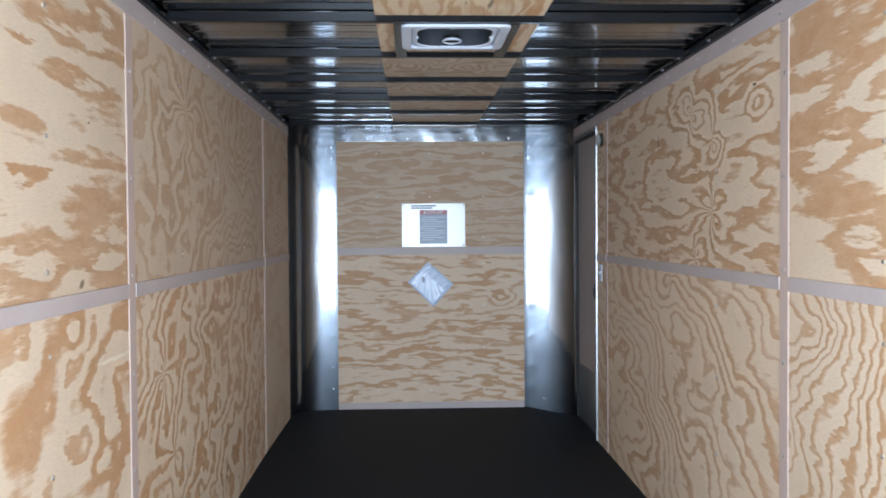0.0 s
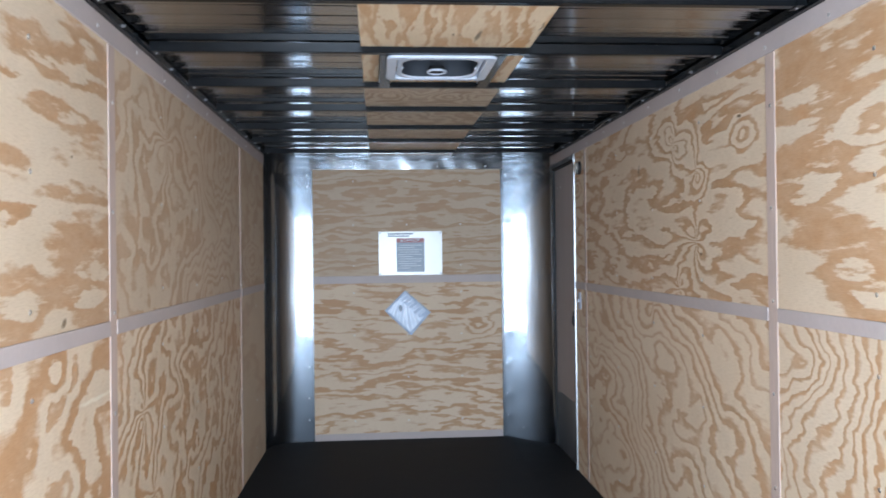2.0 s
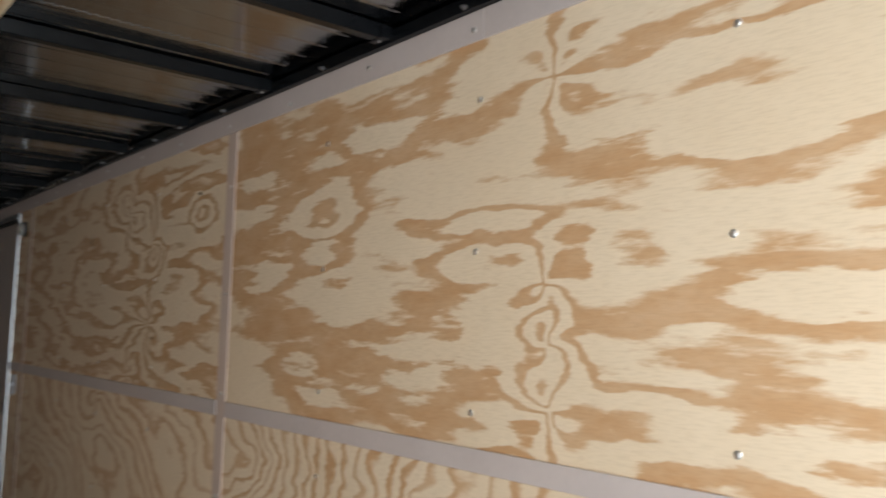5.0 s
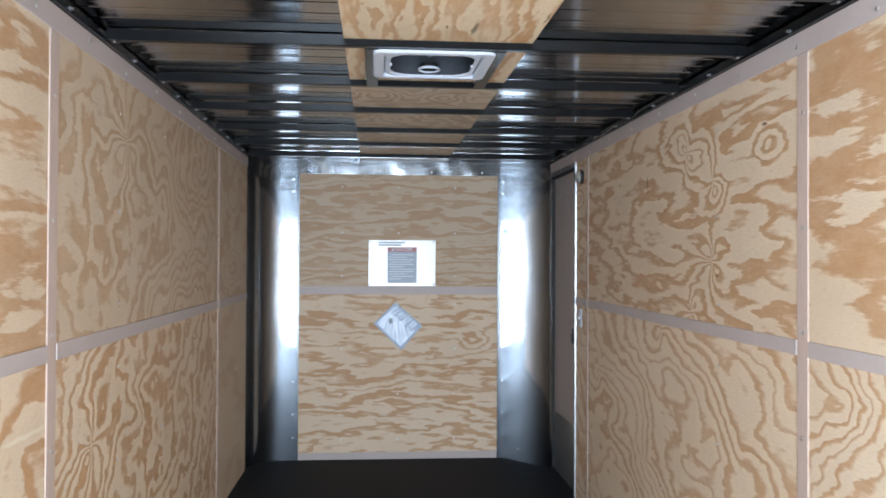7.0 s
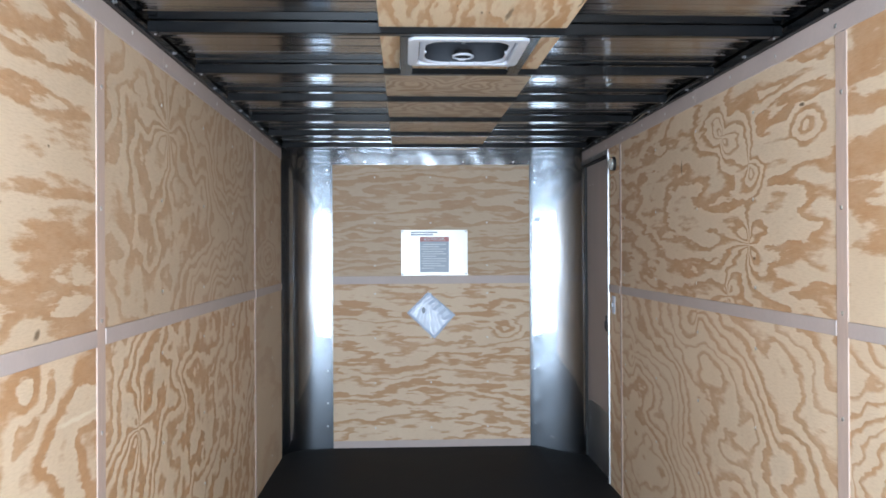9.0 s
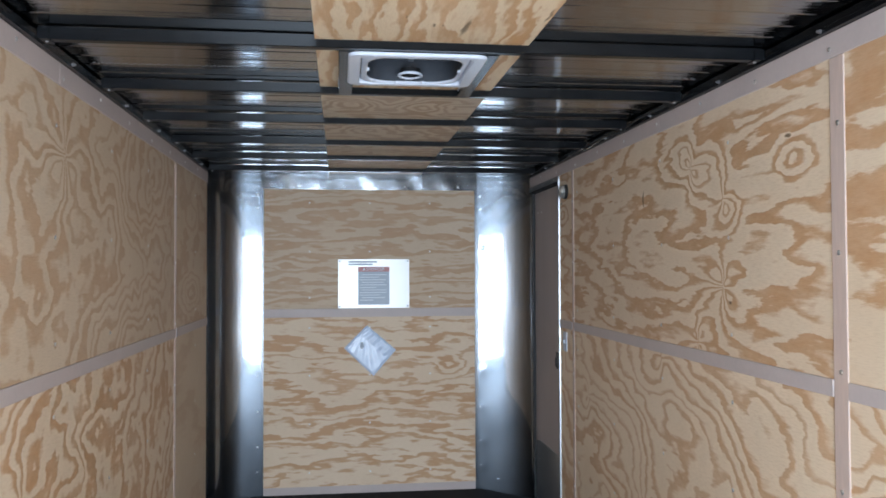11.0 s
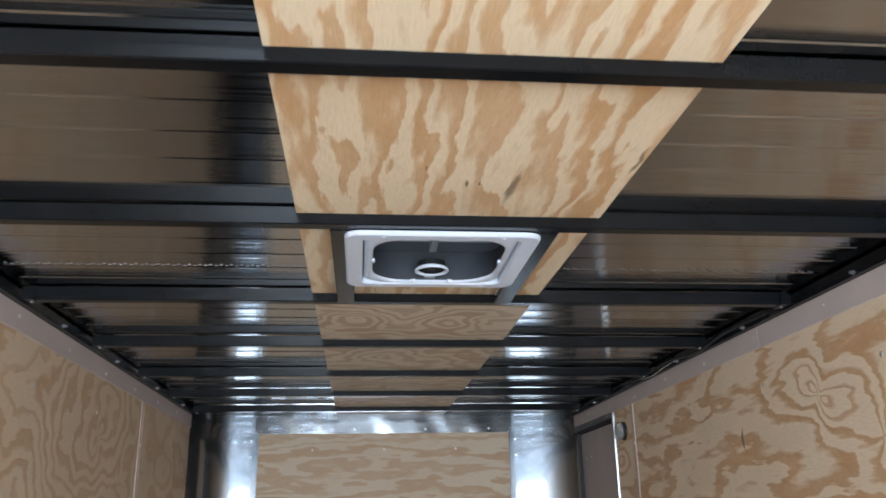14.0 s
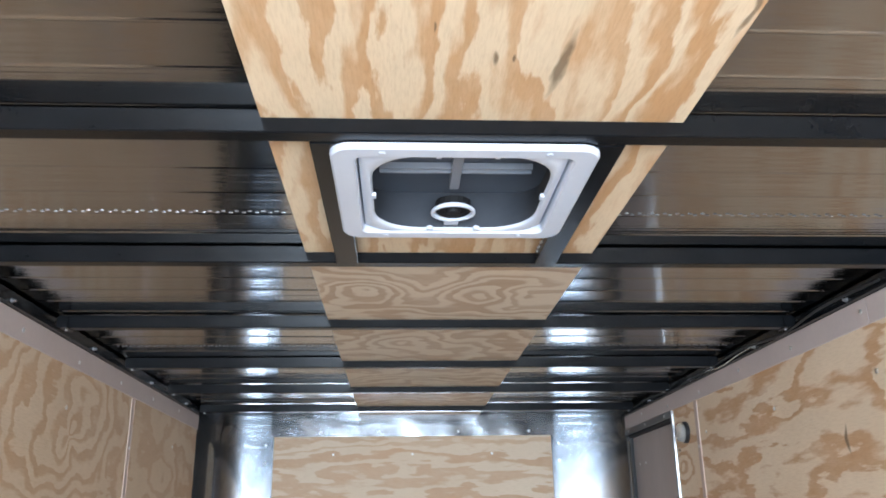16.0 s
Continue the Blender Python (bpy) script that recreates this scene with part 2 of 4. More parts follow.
def thing(name, bm, material, label, category, at=None, group="", kind="", smooth=False):
    ob = new(name, mesh_of(name, bm, material, smooth))
    if at is not None:
        ob.matrix_basis = at
    return tagged(ob, label, category, group, kind)


def box(lo, hi, bevel=0.0, bm=None):
    bm = bm or bmesh.new()
    v = bmesh.ops.create_cube(bm, size=1)["verts"]
    for p in v:
        p.co = Vector([lo[i] + (p.co[i] + 0.5) * (hi[i] - lo[i]) for i in range(3)])
    if bevel:
        es = list({e for p in v for e in p.link_edges})
        bmesh.ops.bevel(bm, geom=es, offset=bevel, segments=2, affect="EDGES", profile=0.6)
    return bm


def prism(outline, axis, lo, hi):
    """Extrude a closed outline (pairs) along an axis from lo to hi."""
    bm = bmesh.new()
    def place(a, b, c):
        return {0: (c, a, b), 1: (a, c, b), 2: (a, b, c)}[axis]
    f = bm.faces.new([bm.verts.new(place(a, b, lo)) for a, b in outline])
    g = bmesh.ops.extrude_face_region(bm, geom=[f])
    for p in g["geom"]:
        if isinstance(p, bmesh.types.BMVert):
            p.co[axis] = hi
    bmesh.ops.recalc_face_normals(bm, faces=bm.faces)
    return bm


def rounded(cx, cy, w, h, r, n=6):
    """Outline of a rounded rectangle."""
    pts = []
    for sx, sy, a0 in ((1, 1, 0), (-1, 1, 90), (-1, -1, 180), (1, -1, 270)):
        for i in range(n + 1):
            a = radians(a0 + 90 * i / n)
            pts.append((cx + sx * (w / 2 - r) + r * math.cos(a), cy + sy * (h / 2 - r) + r * math.sin(a)))
    return pts


def lofted(rings, close=False):
    """Skin between outlines of equal length; each ring is a list of 3D points. close: caps on both ends."""
    bm = bmesh.new()
    vs = [[bm.verts.new(p) for p in ring] for ring in rings]
    for a, b in zip(vs, vs[1:]):
        for i in range(len(a)):
            j = (i + 1) % len(a)
            bm.faces.new((a[i], a[j], b[j], b[i]))
    if close:
        bm.faces.new(vs[0][::-1])
        bm.faces.new(vs[-1])
    bmesh.ops.recalc_face_normals(bm, faces=bm.faces)
    return bm


def lathe(profile, n=16):
    """A turned shape about z from (radius, height) pairs, closed at both ends."""
    return lofted([[(r * math.cos(2 * math.pi * i / n), r * math.sin(2 * math.pi * i / n), z) for i in range(n)] for r, z in profile], True)


# ---- plan ----
LEFT, RIGHT, FRONT, MID = -0.913, 1.283, 6.45, 0.185
WALL_TOP, ROOF, STRIP, BOW = 2.112, 2.231, 2.214, 2.190
DOOR_A, DOOR_B, DOOR_TOP = 5.58, 6.34, 2.09


def floor_z(x, y):
    """The worn floor sags a little away from the nose and towards the door side."""
    s = min(max((FRONT - y) / 1.4, 0), 1)
    return -0.006 - 0.034 * (x - MID) * s - 0.012 * (FRONT - y) * (y > 3) - 0.041 * (y <= 3) - (0.05 * min((x - 1.0) / 0.15, 1) * (1 - s) if x > 1.0 else 0)


# ---- ground and shell ----
bm = bmesh.new()
bmesh.ops.create_grid(bm, x_segments=2, y_segments=2, size=400)
thing("ground", bm, M_GROUND, "pale gravel yard around the trailer", "ground", pose(0, 0, -0.62), kind="structure")

bm = bmesh.new()
fx = [LEFT - 0.04 + (RIGHT + 0.14 - LEFT) * i / 16 for i in range(17)]
fy = [REAR + (FRONT + 0.04 - REAR) * i / 28 for i in range(29)]
top = [[bm.verts.new((x, y, floor_z(x, y))) for x in fx] for y in fy]
bot = [[bm.verts.new((x, y, floor_z(x, y) - 0.1)) for x in fx] for y in fy]
for j in range(28):
    for i in range(16):
        bm.faces.new((top[j][i], top[j][i + 1], top[j + 1][i + 1], top[j + 1][i]))
        bm.faces.new((bot[j][i], bot[j + 1][i], bot[j + 1][i + 1], bot[j][i + 1]))
for row_t, row_b in ((top[0], bot[0]), (top[-1], bot[-1]), ([r[0] for r in top], [r[0] for r in bot]), ([r[-1] for r in top], [r[-1] for r in bot])):
    for i in range(len(row_t) - 1):
        bm.faces.new((row_t[i], row_b[i], row_b[i + 1], row_t[i + 1]))
bmesh.ops.recalc_face_normals(bm, faces=bm.faces)
thing("floor", bm, M_FLOOR, "matte black rubber trailer floor", "floor", kind="structure")

thing("wall_west", box((LEFT - 0.09, REAR, -0.25), (LEFT - 0.045, FRONT + 0.12, 2.34)), M_SHELL, "dark outer skin of the trailer side", "wall", kind="structure")
thing("wall_east", box((RIGHT + 0.075, REAR, -0.25), (RIGHT + 0.12, FRONT + 0.12, 2.34)), M_SHELL, "dark outer skin of the trailer side with the door", "wall", kind="structure")
thing("wall_north", box((LEFT - 0.045, FRONT + 0.075, -0.25), (RIGHT + 0.075, FRONT + 0.12, 2.34)), M_SHELL, "dark outer skin of the trailer nose", "wall", kind="structure")
# rear header and jambs round the open doorway
thing("wall_south", box((LEFT - 0.045, REAR, 2.10), (RIGHT + 0.075, REAR + 0.06, 2.34)), M_SHELL, "dark steel header over the open rear doorway", "wall", kind="structure")
for x0, x1 in ((LEFT - 0.045, LEFT + 0.06), (RIGHT - 0.06, RIGHT + 0.075)):
    thing("trim_rear_jamb", box((x0, REAR, -0.25), (x1, REAR + 0.06, 2.097)), M_SHELL, "dark steel jamb of the open rear doorway", "jamb", kind="structure")

# ---- roof ----
# sheet aluminium with shallow pressed lines across it and a hole for the vent
HOLE = (MID - 0.165, MID + 0.165, 3.165, 3.495)
bm = bmesh.new()
ys = []
y = REAR
while y < FRONT + 0.07:
    ys += [(y, 0.0), (y + 0.03, 0.00035), (y + 0.054, 0.0005), (y + 0.078, 0.00035), (y + 0.1, 0.0), (y + 0.103, -0.0014), (y + 0.107, -0.0014)]
    y += 0.11
ys = [(a, d) for a, d in ys if a < FRONT + 0.07] + [(FRONT + 0.07, 0.0)]
xs = [LEFT - 0.04, -0.5, HOLE[0], HOLE[1], 0.9, RIGHT + 0.07]
grid = [[bm.verts.new((x, a, ROOF + d + 0.0004 * math.sin(a * 5 + x))) for x in xs] for a, d in ys]
for i in range(len(ys) - 1):
    for j in range(len(xs) - 1):
        if j == 2 and ys[i][0] > HOLE[2] - 0.02 and ys[i + 1][0] < HOLE[3] + 0.02:
            continue
        bm.faces.new((grid[i][j], grid[i + 1][j], grid[i + 1][j + 1], grid[i][j + 1]))
for f in bm.faces:
    f.normal_update()
    if f.normal.z > 0:
        f.normal_flip()
thing("ceiling", bm, M_ROOF, "bare shiny sheet aluminium roof lining with pressed cross lines", "ceiling", kind="structure", smooth=False)

bm = box((LEFT - 0.045, REAR + 0.06, 2.300), (RIGHT + 0.075, HOLE[2] - 0.06, 2.310))
box((LEFT - 0.045, HOLE[3] + 0.06, 2.300), (RIGHT + 0.075, FRONT + 0.075, 2.310), 0, bm)
box((LEFT - 0.045, HOLE[2] - 0.06, 2.300), (HOLE[0] - 0.06, HOLE[3] + 0.06, 2.310), 0, bm)
box((HOLE[1] + 0.06, HOLE[2] - 0.06, 2.300), (RIGHT + 0.075, HOLE[3] + 0.06, 2.310), 0, bm)
thing("roof_skin", bm, M_SHELL, "dark outer skin of the trailer roof", "roof", kind="structure")

BOWS = [0.0, 0.62, 1.23, 1.83, 2.445, 3.073, 3.70, 4.315, 4.935, 5.51, 6.10]
bow_profile = [(0, ROOF - 0.004), (0, BOW + 0.002), (0.002, BOW), (0.030, BOW), (0.032, BOW + 0.002), (0.032, ROOF - 0.004), (0.030, ROOF - 0.004), (0.030, BOW + 0.004), (0.002, BOW + 0.004), (0.002, ROOF - 0.004)]
first = tagged(new("roof_bow"), "black painted steel roof bow across the ceiling", "roof bow", group="roof bows")
part("bow_bar", prism(bow_profile, 0, LEFT + 0.021, RIGHT - 0.021), M_BOW, first)
for sx, x in ((1, LEFT + 0.021), (-1, RIGHT - 0.021)):
    clip = part("end_clip", prism([(-0.012, BOW - 0.002), (0.044, BOW - 0.002), (0.044, BOW + 0.03), (0.034, BOW + 0.03), (0.034, BOW - 0.0005), (-0.002, BOW - 0.0005), (-0.002, BOW + 0.03), (-0.012, BOW + 0.03)], 0, min(x, x + sx * 0.03), max(x, x + sx * 0.03)), M_BOW, first, "black steel end clip")
    part("clip_bolt", lathe([(0.004, 0), (0.004, 0.002), (0.002, 0.003)], 6), M_SCREW, clip, at=pose(x + sx * 0.018, 0.016, BOW - 0.002, 180, 0, 0))
first.location.y = BOWS[0]
for b in BOWS[1:]:
    copy_thing(first, pose(0, b, 0))

for sx, x in ((1, LEFT - 0.03), (-1, RIGHT + 0.03)):
    bm = prism([(x, 2.182), (x + sx * 0.05, 2.182), (x + sx * 0.05, 2.196), (x + sx * 0.036, 2.204), (x + sx * 0.034, 2.224), (x, 2.224)], 1, REAR + 0.061, FRONT + 0.06)
    thing("trim_roof_rail", bm, M_BOW, "black steel top rail along the roof edge", "rail", kind="structure")

TORN, SCUFF = (0.20, 0.135, 0.08), (0.84, 0.74, 0.58)
PLY_C1 = plywood("ply_strip_near", (1, 0), 4.2, 2.4, 3.2, 5.0, 14.0, 0.0, 2.6, blobs=((2.55, 0.2, 0.55, 0.09, 1.2), (2.1, 0.2, 0.3, 0.07, 0.7)), splits=((2.915, 0.299, 0.09, 0.008, -5, TORN), (2.79, 0.503, 0.07, 0.005, 0, TORN), (2.905, 0.209, 0.018, 0.005, 0, TORN), (2.90, 0.235, 0.014, 0.004, 0, TORN), (2.84, 0.13, 0.012, 0.003, 0, TORN)), tan_share=0.55, edge=3.5, pale=(0.80, 0.65, 0.46), dark=(0.60, 0.36, 0.18))
# the far strip's colours are toned down and greyed for its shade
PLY_C2 = plywood("ply_strip_far", (0, 1), 8.8, 3.2, 1.4, 9.0, 6.0, 0.0, 0.6, blobs=((0.0, 4.0, 0.12, 0.13, 3.0), (0.3, 4.05, 0.1, 0.16, 2.0), (0.1, 4.62, 0.14, 0.12, 2.5)), tan_share=0.5, rag=0.6, depth=0.9, tone=0.9, pale=(0.75, 0.64, 0.50), dark=(0.50, 0.345, 0.22))
S0, S1 = -0.125, 0.514
strip_near = box((S0, REAR + 0.07, STRIP), (S1, 3.09, STRIP + 0.01))
thing("ceiling_plywood_near", strip_near, PLY_C1, "pale pine plywood strip fixed above the roof bows", "plywood strip", kind="structure")
bm = box((S0, 3.094, STRIP), (HOLE[0] - 0.004, 3.71, STRIP + 0.01))
box((HOLE[1] + 0.004, 3.094, STRIP), (S1, 3.71, STRIP + 0.01), 0, bm)
box((HOLE[0] - 0.004, 3.53, STRIP), (HOLE[1] + 0.004, 3.71, STRIP + 0.01), 0, bm)
thing("ceiling_plywood_vent", bm, PLY_C1, "pine plywood strip cut out round the roof vent", "plywood strip", kind="structure")
thing("ceiling_plywood_far", box((S0, 3.714, STRIP), (S1, FRONT + 0.03, STRIP + 0.01)), PLY_C2, "tan figured pine plywood strip above the roof bows", "plywood strip", kind="structure")

# ---- side walls ----
SEAM = 1.212


def sheet(side, y0, y1, z0, z1, material, label):
    x = LEFT if side < 0 else RIGHT
    bm = box((0 if side > 0 else -0.012, 0, 0), (0.012 if side > 0 else 0, y1 - y0, z1 - z0))
    return thing("wall_panel", bm, material, label, "plywood panel", pose(x, y0, z0), kind="structure")


L_UP1 = plywood("ply_left_up_rear", (1, 2), 1.3, 2.2, 2.4, 2.4, 0.0, 0.0, 1.2, edge=7.0, tone=0.91, blobs=(
    (1.93, 0.75, 0.29, 0.052, 0.55), (2.0, 0.61, 0.35, 0.037, 0.6), (2.28, 0.24, 0.47, 0.114, 0.6), (1.69, 0.1, 0.23, 0.094, 0.6), (1.7, 0.45, 0.14, 0.047, 0.55), (1.76, 0.39, 0.37, 0.03, 0.5),
    (2.18, 0.1, 0.18, 0.024, 0.55), (2.28, 0.8, 0.24, 0.105, 0.55), (2.2, 0.41, 0.27, 0.03, 0.5), (1.84, 0.11, 0.2, 0.032, 0.5), (1.75, 0.21, 0.12, 0.034, 0.45)), splits=((2.03, 0.049, 0.02, 0.012, 30, TORN), (2.1, 0.5, 0.01, 0.006, 0, TORN)))
L_UP2 = plywood("ply_left_up_mid", (1, 2), 2.9, 2.6, 1.0, 7.0, 0.0, 2.0, 0.7, knots=((0.69, 0.69, 1.9, 0.11), (1.87, 0.7, 0.8, 0.07)), blobs=(
    (1.67, 0.03, 0.8, 0.2, 5.0), (1.87, 0.72, 0.5, 0.26, 5.0), (0.31, 0.79, 0.22, 0.074, 0.6), (0.72, 0.62, 0.22, 0.096, 0.6), (0.35, 0.24, 0.23, 0.102, 0.6), (1.05, 0.76, 0.23, 0.059, 1.0), (0.18, 0.71, 0.15, 0.052, 0.6)), rag=0.8, tan_share=0.42, depth=0.68, tone=0.86)
L_UP3 = plywood("ply_left_up_nose", (1, 2), 15.3, 2.4, 1.3, 6.0, 2.0, 0.0, 0.8, blobs=((0.5, 0.62, 0.2, 0.08, 2.0), (0.45, 0.2, 0.3, 0.1, 3.0)), depth=0.6, tone=0.86)
L_LO3 = plywood("ply_left_low_nose", (1, 2), 16.8, 1.8, 2.0, 4.0, 2.0, 0.0, 0.8, depth=0.5, tone=0.88)
L_LO1 = plywood("ply_left_low_rear", (1, 2), 3.7, 2.6, 1.0, 3.2, 0.0, 1.0, 0.7, blobs=(
    (1.67, 1.19, 0.21, 0.099, 0.65), (2.1, 1.16, 0.17, 0.081, 1.2), (2.26, 1.25, 0.22, 0.06, 0.6), (1.97, 1.35, 0.11, 0.062, 1.2), (2.21, 1.03, 0.14, 0.119, 1.1), (2.03, 0.93, 0.2, 0.063, 0.6), (1.83, 1.25, 0.08, 0.086, 0.5)), splits=((2.275, 1.235, 0.17, 0.009, 0, SCUFF),), rag=0.8)
L_LO2 = plywood("ply_left_low_mid", (1, 2), 5.1, 3.0, 1.0, 6.0, -3.0, 4.0, 0.7, knots=((0.34, 1.1, 1.6, 0.09), (0.47, 0.77, 1.0, 0.08)), blobs=(
    (0.66, 1.35, 0.34, 0.069, 0.6), (1.78, 1.19, 0.45, 0.138, 0.7), (0.81, 0.95, 0.28, 0.144, 0.8), (1.27, 0.64, 0.36, 0.136, 0.7), (0.18, 1.21, 0.19, 0.078, 0.7), (0.28, 1.32, 0.13, 0.082, 0.6), (0.92, 1.2, 0.25, 0.062, 1.2)), rag=0.8, tan_share=0.45)
R_PATCHES = (
    (1.23, 0.5, 0.32, 0.025, 0.6), (0.80, 0.63, 0.42, 0.12, 0.62), (1.62, 0.75, 0.17, 0.071, 0.55), (1.68, 0.15, 0.5, 0.121, 0.6), (1.68, 0.17, 0.2, 0.037, -0.6), (2.15, 0.3, 0.31, 0.086, 0.55),
    (1.25, 0.41, 0.17, 0.033, 0.55), (1.17, 0.22, 0.11, 0.079, 0.5), (0.84, 0.3, 0.14, 0.041, 0.55), (0.8, 0.12, 0.15, 0.053, 0.6), (1.28, 0.05, 0.25, 0.028, 0.55), (0.83, 0.41, 0.09, 0.046, 0.5), (2.25, 0.57, 0.35, 0.072, 0.5))
R_REAR = ((0.52, 0.66, 0.32, 0.10, 0.62), (0.45, 0.33, 0.3, 0.05, 0.6), (0.42, 0.1, 0.3, 0.07, 0.6), (0.12, 0.48, 0.28, 0.07, 0.6), (0.1, 0.22, 0.25, 0.05, 0.55), (0.2, 0.8, 0.3, 0.06, 0.6))
R_EYES = ((2.17, 0.42, 0.36, 0.075, 0.85), (1.03, 0.27, 0.08, 0.062, 1.3), (1.02, 0.17, 0.11, 0.062, 1.5), (1.85, 0.55, 0.17, 0.109, 1.2))
R_UP1 = plywood("ply_right_up_rear", (1, 2), 6.6, 2.3, 2.8, 2.2, 0.0, 0.0, 1.3, rest=0.45, edge=8.0, knots=((1.04, 0.36, 0.8, 0.06), (1.03, 0.24, 0.7, 0.055), (1.02, 0.12, 1.1, 0.075), (1.02, 0.77, 1.0, 0.07)), blobs=R_PATCHES + R_REAR + R_EYES)
R_UP2 = plywood("ply_right_up_mid", (1, 2), 7.4, 2.6, 3.2, 5.4, 3.0, 0.0, 2.0, knots=((0.68, 0.26, 1.6, 0.07), (0.94, 0.71, 1.2, 0.06), (0.68, 0.57, 0.9, 0.05), (0.89, 0.05, 1.2, 0.06)), blobs=(
    (1.36, 0.40, 0.75, 0.24, 1.3), (0.94, 0.71, 0.28, 0.106, 2.0), (0.68, 0.52, 0.13, 0.098, 1.6), (0.23, 0.66, 0.11, 0.066, 1.2), (0.39, 0.82, 0.44, 0.035, 0.55), (0.4, 0.65, 0.35, 0.04, 0.5),
    (0.42, 0.38, 0.2, 0.064, 0.6), (0.12, 0.17, 0.25, 0.032, 0.5), (1.48, 0.1, 1.05, 0.06, 0.6), (0.12, 0.58, 0.18, 0.054, 0.5), (0.16, 0.04, 0.15, 0.046, 0.5), (2.14, 0.78, 0.69, 0.079, 0.5)), splits=((1.43, 0.637, 0.009, 0.045, 0, TORN), (0.262, 0.723, 0.02, 0.01, 0, TORN), (0.637, 0.207, 0.014, 0.008, 0, TORN)))
R_LO1 = plywood("ply_right_low_rear", (1, 2), 9.2, 2.8, 1.2, 8.0, 4.0, 13.0, 0.8, blobs=((2.24, 1.29, 0.42, 0.14, 3.2),), rag=0.9, tan_share=0.38)
R_LO2 = plywood("ply_right_low_mid", (1, 2), 10.5, 2.2, 1.4, 6.0, -6.0, 4.2, 0.9, knots=((1.25, 1.39, 0.8, 0.08), (2.28, 1.08, 0.8, 0.09)), blobs=(
    (0.86, 1.12, 0.34, 0.19, 2.6), (2.06, 0.92, 0.6, 0.22, 3.0), (1.76, 0.53, 0.55, 0.2, 3.4), (0.64, 0.96, 0.36, 0.109, 1.0), (0.32, 1.29, 0.21, 0.077, 0.6), (0.21, 0.95, 0.19, 0.111, 0.6)), rag=0.9, tan_share=0.38, depth=0.85, tone=1.05)
WALLS = [
    (-1, 2.684, 5.122, L_UP2, L_LO2), (-1, 0.246, 2.682, L_UP1, L_LO1), (-1, REAR + 0.061, 0.244, L_UP2, L_LO2), (-1, 5.124, 6.15, L_UP3, L_LO3),
    (1, 2.719, 5.262, R_UP2, R_LO2), (1, 0.279, 2.717, R_UP1, R_LO1), (1, REAR + 0.061, 0.277, R_UP2, R_LO2), (1, 5.264, DOOR_A - 0.03, R_UP2, R_LO2),
]
ZS_LO, ZS_UP = (0.13, 0.45, 0.77, 1.09), (1.31, 1.645, 1.985)
screw_mesh = mesh_of("screw", lathe([(0.0072, 0), (0.0072, 0.0012), (0.004, 0.003)], 8), M_SCREW)
for side, y0, y1, up, lo in WALLS:
    a = sheet(side, y0, y1, SEAM + 0.001, WALL_TOP + 0.066, up, "varnished pine plywood wall sheet with bold tan grain")
    b = sheet(side, y0, y1, -0.22, SEAM - 0.001, lo, "varnished pine plywood lower wall sheet with swirling grain")
    ref = 2.684 if side < 0 else 2.719
    for k in range(-6, 7):
        ys_ = ref + 0.61 * k + (-0.005 if side < 0 else 0.02)
        if not y0 + 0.04 < ys_ < y1 - 0.04:
            continue
        for panel, zs, z0 in ((a, ZS_UP, SEAM + 0.001), (b, ZS_LO, -0.22)):
            for z in zs:
                s = new("screw", screw_mesh)
                s.parent = panel
                s.matrix_basis = pose(0, ys_ - y0 + random.uniform(-0.008, 0.008), z - z0 + random.uniform(-0.01, 0.01), 0, -90 * side, 0)


def strip(name, lo, hi, material, label, bevel=0.002):
    return thing(name, box(lo, hi, bevel), material, label, "trim", kind="structure")


for side, x, ya, yb, yend in ((-1, LEFT, 2.683, 5.123, 6.15), (1, RIGHT, 2.718, 5.263, DOOR_A - 0.03)):
    def xr(t):
        return (x, x + t) if side < 0 else (x - t, x)
    a, b = xr(0.006)
    ends = (REAR + 0.062, 0.9, 3.3, yend) if side < 0 else (REAR + 0.062, 1.5, 3.948, DOOR_B + 0.045)
    for e0, e1 in zip(ends, ends[1:]):
        top = strip("trim_top", (a, e0 + 0.0008, WALL_TOP), (b, e1 - 0.0008, 2.181), M_TRIM, "mauve-grey vinyl trim band along the wall top")
        k = e0 + 0.03
        while k < e1 - 0.02:
            s = new("screw", screw_mesh)
            s.parent = top
            s.matrix_basis = pose(b if side < 0 else a, k, 2.145 + random.uniform(-0.012, 0.012), 0, -90 * side, 0)
            k += 0.405
    cuts = [REAR + 0.062, ya - 0.034, ya + 0.034, yb - 0.022, yb + 0.022, yend]
    if ya - 2.44 > REAR:
        cuts[1:1] = [ya - 2.44 - 0.034, ya - 2.44 + 0.034]
    for c0, c1 in zip(cuts[::2], cuts[1::2]):
        strip("trim_seam", (a, c0, 1.188), (b, c1, 1.236), M_TRIM, "mauve-grey vinyl strip over the horizontal plywood joint")
    for yc, w, thick in ((ya, 0.064, 0.0045), (yb, 0.034, 0.0022 if side < 0 else 0.0045), (ya - 2.44, 0.064, 0.0045)):
        a, b = xr(thick)
        bt = strip("trim_batten", (a, yc - w / 2, -0.2), (b, yc + w / 2, WALL_TOP - 0.001), M_BATTEN, "pinkish pale batten over the upright plywood joint", 0.003)
        for z in (0.3, 0.62, 0.94, 1.26, 1.58, 1.93):
            s = new("screw", screw_mesh)
            s.parent = bt
            s.matrix_basis = pose(b if side < 0 else a, yc + random.uniform(-0.006, 0.006), z, 0, -90 * side, 0)

